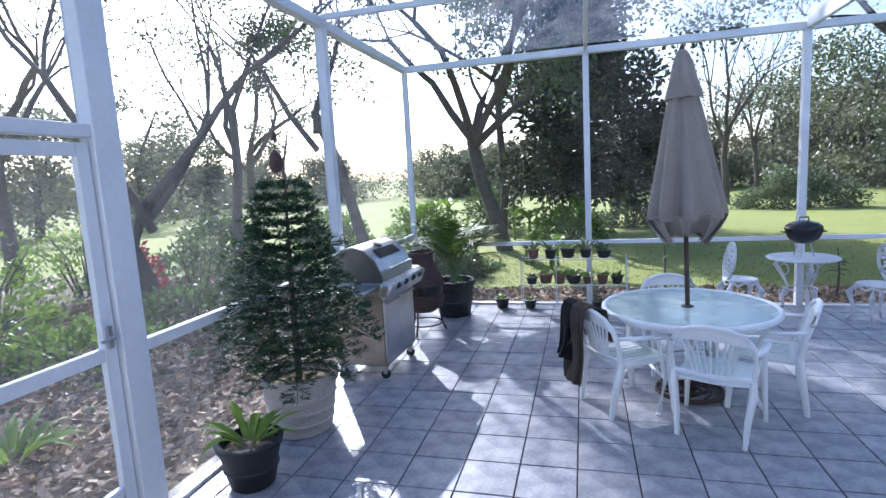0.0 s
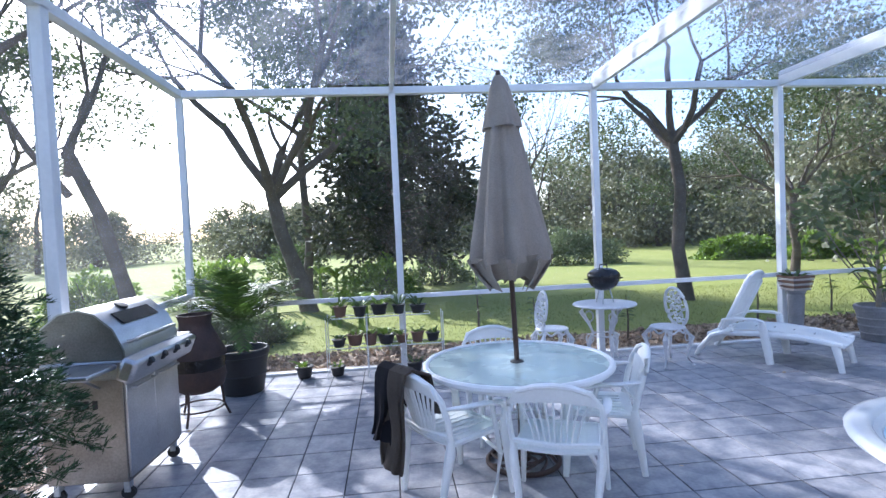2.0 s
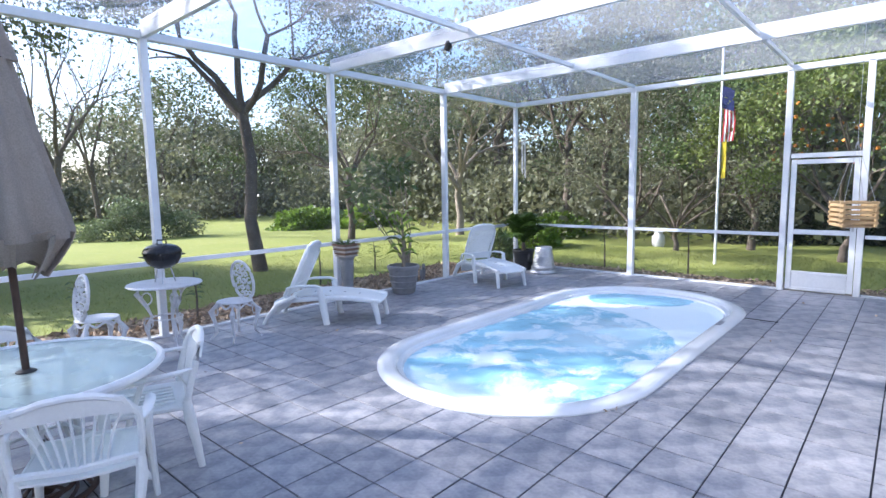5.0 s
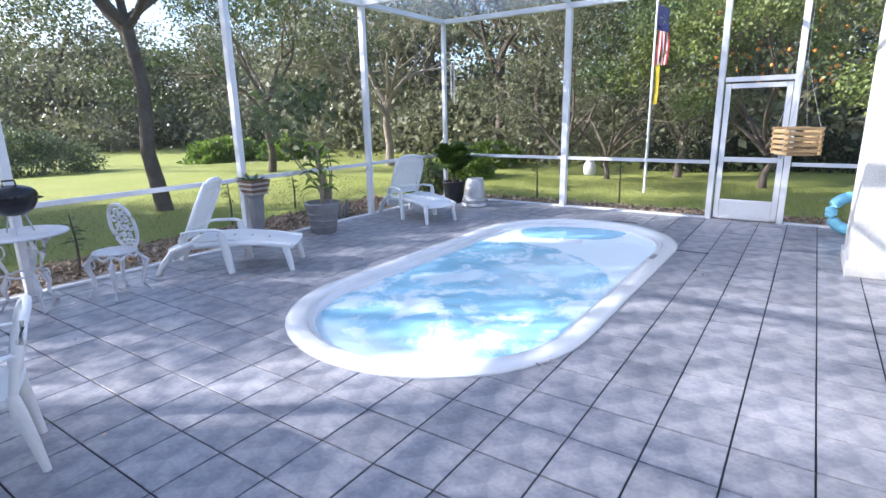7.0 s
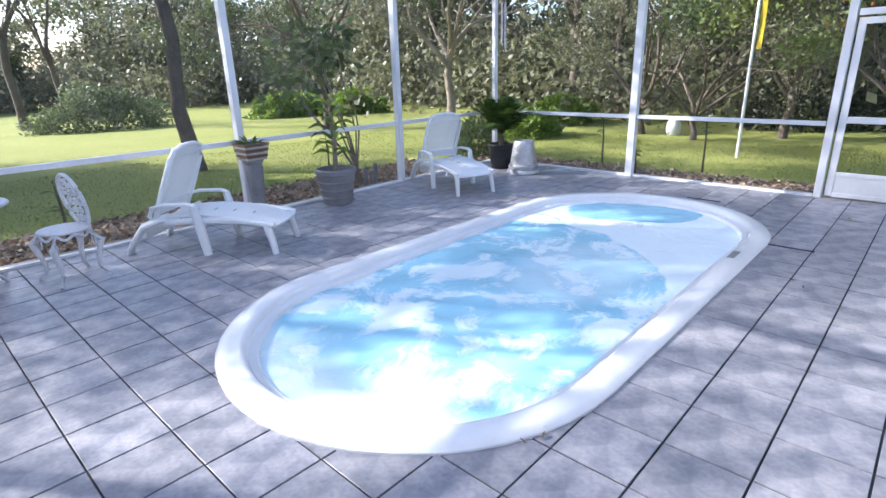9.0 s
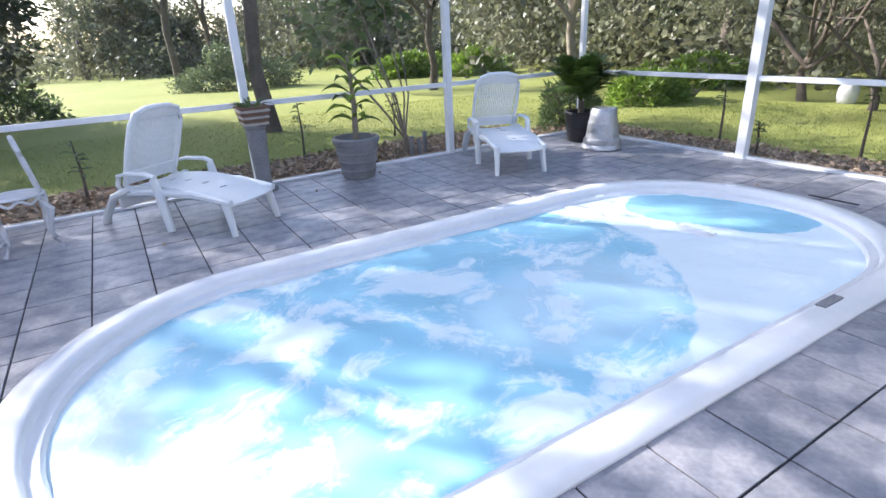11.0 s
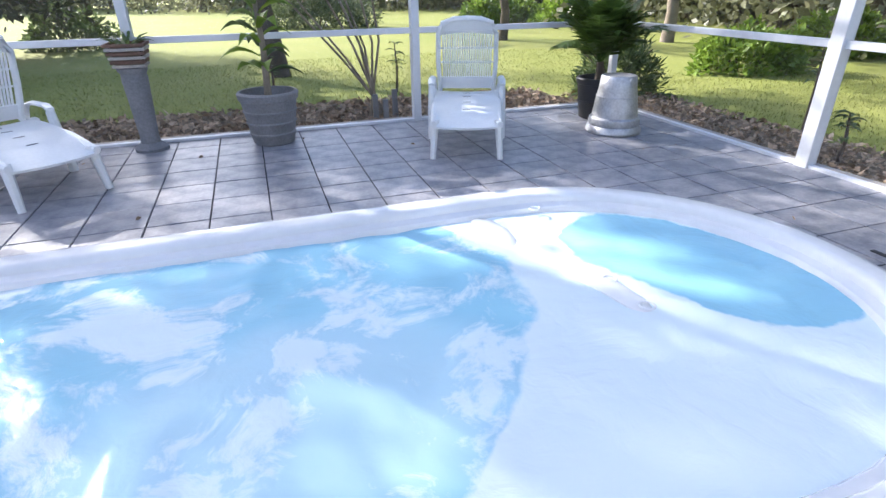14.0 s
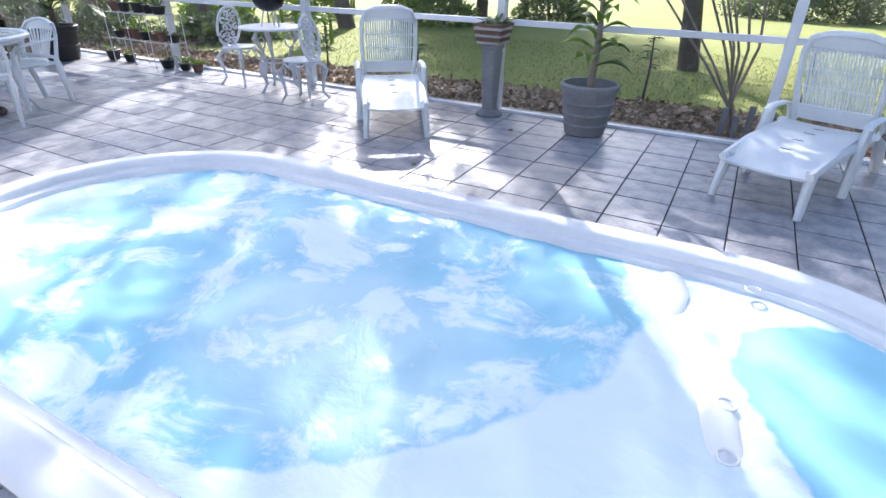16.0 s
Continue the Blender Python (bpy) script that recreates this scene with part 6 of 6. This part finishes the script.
banana_clump(-2.6, 14.0, "backlit banana plants at the oak's foot", 5, 0.95, 7)
banana_clump(-0.6, 12.4, "low broad-leaved gingers in front of the oak", 5, 0.6, 8)
banana_clump(-1.2, 17.5, "bright yellow-green gingers by the trunk", 5, 1.0, 9)
banana_clump(-4.2, 18.5, "tall banana clump beside the lawn", 6, 1.2, 10)


def sapling(x, y, h, seed, label):
    rng = random.Random(seed)
    z = ground_height(x, y)
    t = thing("sapling", pose(x, y, z), label, "sapling")
    part("stem", Shape().tube([(0, 0, 0), (0.02, 0.01, h * 0.5), (0.0, 0.03, h)], [0.02, 0.015, 0.006], 6), M_BARK, t)
    for k in range(16):
        a, s = rng.uniform(0, 6.28), Shape()
        blade(s, (0, 0.02, h * rng.uniform(0.45, 1.0)), (math.cos(a), math.sin(a), 0.5), rng.uniform(0.1, 0.2), 0.06, 0.5, 4)
        part("leaf", s, M_LEAF_SHRUB, t)


for k, (x, y, h) in enumerate(((12.1, 6.6, 1.0), (12.3, 4.85, 1.1), (11.3, 5.6, 0.45), (6.9, 10.2, 0.8), (4.0, 9.2, 0.75), (1.6, 8.9, 1.25), (2.5, 9.1, 0.8), (8.7, 10.6, 0.7))):
    sapling(x, y, h, 120 + k, "thin young shrub stem with few leaves")


def cane_plant():
    """Bare canes that lean out of the leaf bed and end in a loose leafy head."""
    rng, nrng = random.Random(6), np.random.default_rng(6)
    t = thing("cane_plant", pose(8.05, 8.75, ground_height(8.05, 8.75)), "tall leaning yellow canes with a loose leafy head", "shrub")
    tips = []
    for k in range(8):
        lean, h = -0.15 - 0.16 * k + rng.uniform(-0.1, 0.1), rng.uniform(1.7, 2.5)
        tip = Vector((lean, rng.uniform(-0.15, 0.35), h))
        part("cane", Shape().tube([(0.04 * k - 0.16, rng.uniform(-0.06, 0.06), 0), tip * 0.35 + Vector((0.05, 0, 0.05)), tip * 0.7, tip], [0.016, 0.013, 0.010, 0.005], 6), M_BARK_PALE, t)
        tips += [tip, tip * 0.86 + Vector((rng.uniform(-0.25, 0.1), rng.uniform(-0.2, 0.2), 0)), tip * 0.94 + Vector((rng.uniform(-0.3, 0.3), rng.uniform(-0.2, 0.2), 0.1))]
    c, w = [], []
    for tip in tips:
        for q in range(16):
            d = Vector((rng.gauss(0, 1), rng.gauss(0, 1), rng.gauss(-0.35, 0.6)))
            c.append(tip + d * 0.10)
            w.append(d)
    le = nrng.uniform(0.10, 0.22, len(c))
    part("foliage", leaf_mesh("foliage", c, w, le, le * 0.5, M_LEAF_SHRUB, nrng), M_LEAF_SHRUB, t, "broad drooping leaves", kind="stuff")


cane_plant()


def flagpole():
    x, y = 14.5, 4.90
    t = thing("flagpole", pose(x, y, ground_height(x, y)), "slim white flagpole with a limp striped flag", "flagpole")
    part("pole", Shape().tube([(0, 0, 0), (0, 0, 5.3)], [0.032, 0.022], 10), M_ALU, t)
    for k in range(7):
        y0 = -0.03 - 0.036 * k
        grid = [[(0.02 * math.sin(v * 5 + k), y0 - 0.036 * u - 0.03 * math.sin(v * 3), 4.15 - 1.25 * v - 0.08 * k * (1 - v)) for u in (0, 1)] for v in (i / 8 for i in range(9))]
        part("flag_stripe", Shape().sheet(grid, 0.006), M_RED if k % 2 == 0 else M_WHITE_CLOTH, t)
    part("flag_canton", Shape().sheet([[(-0.04 - 0.02 * math.sin(4 * v), -0.03 - 0.25 * u, 4.17 - 0.5 * v - 0.1 * u) for u in (0, 0.5, 1)] for v in (0, 0.33, 0.66, 1)], 0.006), M_NAVY, t, "navy field with pale dots")
    part("pennant", Shape().sheet([[(0.03 * math.sin(3 * v), -0.05 - 0.09 * u, 2.95 - 0.9 * v) for u in (0, 1)] for v in (0, 0.25, 0.5, 0.75, 1)], 0.006), M_YELLOW, t, "limp yellow pennant")


flagpole()


def bird_bath():
    t = thing("garden_jar", pose(17.8, 7.4, ground_height(17.8, 7.4)), "small white garden jar on the lawn", "jar")
    part("body", Shape().lathe([(0.16, 0), (0.2, 0.1), (0.19, 0.3), (0.12, 0.42), (0.14, 0.47), (0.0, 0.47)], 18), M_IRON_WHITE, t)


bird_bath()


def far_woods():
    """The wood that closes the lawn on all sides: trunks and masses of leaves."""
    nrng, rng = np.random.default_rng(77), random.Random(77)
    belts = [("back", -90, 10, 58, 70, 44, 6.0), ("back_right", 18, 52, 42, 60, 38, 10.0), ("right", 25, 40, -20, 36, 56, 11.5), ("left", -46, -21, -24, 50, 24, 9.0), ("behind", -20, 26, -34, -14, 8, 9.0), ("middle", 3, 34, 52, 62, 25, 7.2)]
    for name, x0, x1, y0, y1, count, h in belts:
        t = thing("woodland", pose(0, 0, 0), "distant mixed wood of oaks and undergrowth", "woods", kind="stuff")
        s, c, le = Shape(), [], []
        for k in range(count):
            x, y = rng.uniform(x0, x1), rng.uniform(y0, y1)
            z, hh = ground_height(x, y), h * rng.uniform(0.65, 1.1)
            s.tube([(x, y, z - 0.2), (x + rng.gauss(0, 0.4), y, z + hh * 0.45), (x + rng.gauss(0, 0.9), y + rng.gauss(0, 0.9), z + hh * 0.85)], [0.26, 0.18, 0.05], 6)
            for q in range(rng.randint(7, 10)):
                f = rng.uniform(0.25, 1.0)
                cc = np.array([x + rng.gauss(0, 0.26) * hh * 0.8, y + rng.gauss(0, 0.26) * hh * 0.8, z + hh * f])
                m = 250
                c.append(cc + nrng.normal(size=(m, 3)) * np.array([1.0, 1.0, 0.65]) * hh * 0.095)
                le.append(nrng.uniform(0.2, 0.42, m))
            for q in range(6):
                cc = np.array([x + rng.gauss(0, 3), y + rng.gauss(0, 3), z + rng.uniform(0.5, 2.6)])
                c.append(cc + nrng.normal(size=(220, 3)) * np.array([1.3, 1.3, 0.8]))
                le.append(nrng.uniform(0.22, 0.42, 220))
        part("trunks", s, M_BARK, t, kind="stuff")
        c, le = np.concatenate(c), np.concatenate(le)
        keep = c[:, 2] > -0.6
        c, le = c[keep], le[keep]
        part("leaves", leaf_mesh("leaves", c, nrng.normal(size=c.shape), le, le * 0.6, M_LEAF_FAR, nrng), M_LEAF_FAR, t, kind="stuff")


far_woods()


def scatter_leaves(name, label, x0, x1, y0, y1, n, size, seed, mat, z_up=0.045, blades=False):
    nrng = np.random.default_rng(seed)
    x, y = nrng.uniform(x0, x1, n), nrng.uniform(y0, y1, n)
    z = np.array([ground_height(float(a), float(b)) for a, b in zip(x, y)]) + z_up + nrng.uniform(0, 0.02, n)
    w = nrng.normal(size=(n, 3)) * np.array([1, 1, 0.3])
    if blades:
        w = nrng.normal(size=(n, 3)) * 0.5 + np.array([0, 0, 1.0])
    le = size * nrng.uniform(0.6, 1.4, n)
    ob = new(name, leaf_mesh(name, np.stack([x, y, z], 1), w, le, le * (0.16 if blades else 0.55), mat, nrng))
    tagged(ob, label, "leaf litter", kind="stuff")


scatter_leaves("leaf_litter", "dry brown leaves strewn over the soil bed", -2.2, 10.6, 8.2, 9.9, 15000, 0.085, 1, M_LITTER)
scatter_leaves("leaf_litter", "dry brown leaves beside the screen wall", 10.8, 12.1, 0.0, 9.4, 5600, 0.07, 2, M_LITTER)
scatter_leaves("leaf_litter", "dry brown leaves over the woodland floor", -9.0, -2.2, -1.5, 12.0, 42000, 0.095, 3, M_LITTER)
scatter_leaves("grass", "short grass blades of the lawn", -2.2, 14.0, 9.7, 15.0, 34000, 0.045, 4, M_BLADE, -0.01, True)
scatter_leaves("grass", "short grass blades beyond the side bed", 11.6, 17.0, -1.0, 10.0, 22000, 0.045, 5, M_BLADE, -0.01, True)
def fallen_leaves():
    """A few dry leaves lying on the deck and the pool's edge."""
    rng = random.Random(17)
    t = thing("fallen_leaves", pose(0, 0, 0), "a few dry leaves fallen on the deck", "leaves", kind="stuff")
    c, w, le = [(4.45, 3.02, 0.012), (4.38, 3.05, 0.012), (4.5, 3.06, 0.014)], [(1, 0.2, 0.1), (0.2, 1, 0.1), (1, -0.4, 0.2)], [0.06, 0.05, 0.055]
    for k in range(46):
        x, y = rng.uniform(-1.6, 10.2), rng.uniform(1.0, 8.0)
        if PX0 - 0.1 < x < PX1 + 0.1 and PY0 - 0.1 < y < PY1 + 0.1:
            continue
        c.append((x, y, 0.006))
        w.append((rng.uniform(-1, 1), rng.uniform(-1, 1), 0.05))
        le.append(rng.uniform(0.03, 0.06))
    part("leaves", leaf_mesh("leaves", c, w, np.array(le), np.array(le) * 0.5, M_LITTER, np.random.default_rng(3)), M_LITTER, t, kind="stuff")


fallen_leaves()
scatter_leaves("ground_cover", "leafy green ground cover in the wood", -9.0, -4.0, 0.0, 13.0, 2200, 0.10, 6, M_LEAF_SHRUB, 0.06)


# ---- the tiles of the deck, last ----
def tiles():
    g, top, bev = 0.0052, 0.0, 0.002
    def plate(poly):
        """A tile with a softened edge over any convex outline, counter-clockwise."""
        n = len(poly)
        cx, cy = sum(p[0] for p in poly) / n, sum(p[1] for p in poly) / n
        ins = []
        for x, y in poly:
            d = math.hypot(x - cx, y - cy)
            ins.append((x + (cx - x) * bev * 1.4 / d, y + (cy - y) * bev * 1.4 / d))
        vs = [(x, y, -0.0075) for x, y in poly] + [(x, y, top - 0.0015) for x, y in poly] + [(x, y, top) for x, y in ins]
        fs = [(k, (k + 1) % n, n + (k + 1) % n, n + k) for k in range(n)] + [(n + k, n + (k + 1) % n, 2 * n + (k + 1) % n, 2 * n + k) for k in range(n)]
        return vs, fs + [tuple(2 * n + k for k in range(n))]
    def clip(poly, nx, ny, d):
        """Keeps the part of poly where nx x + ny y >= d."""
        out = []
        for k in range(len(poly)):
            a, b = poly[k], poly[(k + 1) % len(poly)]
            sa, sb = nx * a[0] + ny * a[1] - d, nx * b[0] + ny * b[1] - d
            if sa >= 0:
                out.append(a)
            if (sa >= 0) != (sb >= 0):
                u = sa / (sa - sb)
                out.append((a[0] + (b[0] - a[0]) * u, a[1] + (b[1] - a[1]) * u))
        return out
    h = PITCH / 2 - g
    sq = [(-h, -h), (h, -h), (h, h), (-h, h)]
    vs, fs = plate(sq)
    whole = Shape().add(vs, fs).mesh("tile", M_TILE, False)
    rest = Shape()
    cells = [(i, j) for i in range(math.floor(DX0 / PITCH) - 1, math.ceil(DX1 / PITCH) + 1) for j in range(math.floor(DY0 / PITCH) - 1, math.ceil(DY1 / PITCH) + 1)]
    rng = random.Random(5)
    count = 0
    def nearness(c):
        x, y = (c[0] + 0.5) * PITCH, (c[1] + 0.5) * PITCH
        # the strip that the way passes: from the table round the near side of the pool and along its far side
        return min(abs(y - 3.2) + max(x - 3.5, 0) * 0.6 + max(-1.2 - x, 0), abs(y - 6.6) + abs(x - 6.5) * 0.4, abs(y - 2.4) + max(x - 7.5, 0) + max(3 - x, 0))
    for i, j in sorted(cells, key=nearness):
        cx, cy = (i + 0.5) * PITCH, (j + 0.5) * PITCH
        poly = [(cx + x, cy + y) for x, y in sq]
        clipped = False
        for nx, ny, d in ((1, 0, DX0 + 0.035), (-1, 0, -DX1 + 0.035), (0, 1, DY0), (0, -1, -DY1 + 0.035)):
            p2 = clip(poly, nx, ny, d)
            clipped |= len(p2) != 4 or p2 != poly
            poly = p2
            if len(poly) < 3:
                break
        if len(poly) < 3:
            continue
        qx = min(max(cx, PX0 + PR), PX1 - PR)
        dx, dy = cx - qx, cy - PCY
        dist = math.hypot(dx, dy)
        if dist < PR + 0.3:
            if dist < PR - 0.35:
                continue
            nx, ny = dx / dist, dy / dist
            p2 = clip(poly, nx, ny, nx * qx + ny * PCY + PR - 0.09)
            if len(p2) < 3:
                continue
            clipped |= p2 != poly
            poly = p2
        tilt = (rng.uniform(-0.0012, 0.0012), rng.uniform(-0.004, 0.004), rng.uniform(-0.004, 0.004))
        if count < 300 and cx > -2 and cy > 0:
            count += 1
            me = whole
            if clipped:
                mx, my = sum(p[0] for p in poly) / len(poly), sum(p[1] for p in poly) / len(poly)
                vs, fs = plate([(x - cx, y - cy) for x, y in poly])
                me = Shape().add(vs, fs).mesh("tile", M_TILE, False)
            ob = new("tile", me)
            ob.parent = FLOOR
            ob.matrix_basis = Matrix.Translation((cx, cy, tilt[0])) @ Euler((tilt[1], tilt[2], 0)).to_matrix().to_4x4()
        else:
            vs, fs = plate(poly)
            rest.add([(x, y, z + tilt[0]) for x, y, z in vs], fs)
    part("tile_field", rest, M_TILE_FAR, FLOOR, "slate grey floor tiles", smooth=False, kind="stuff")


tiles()
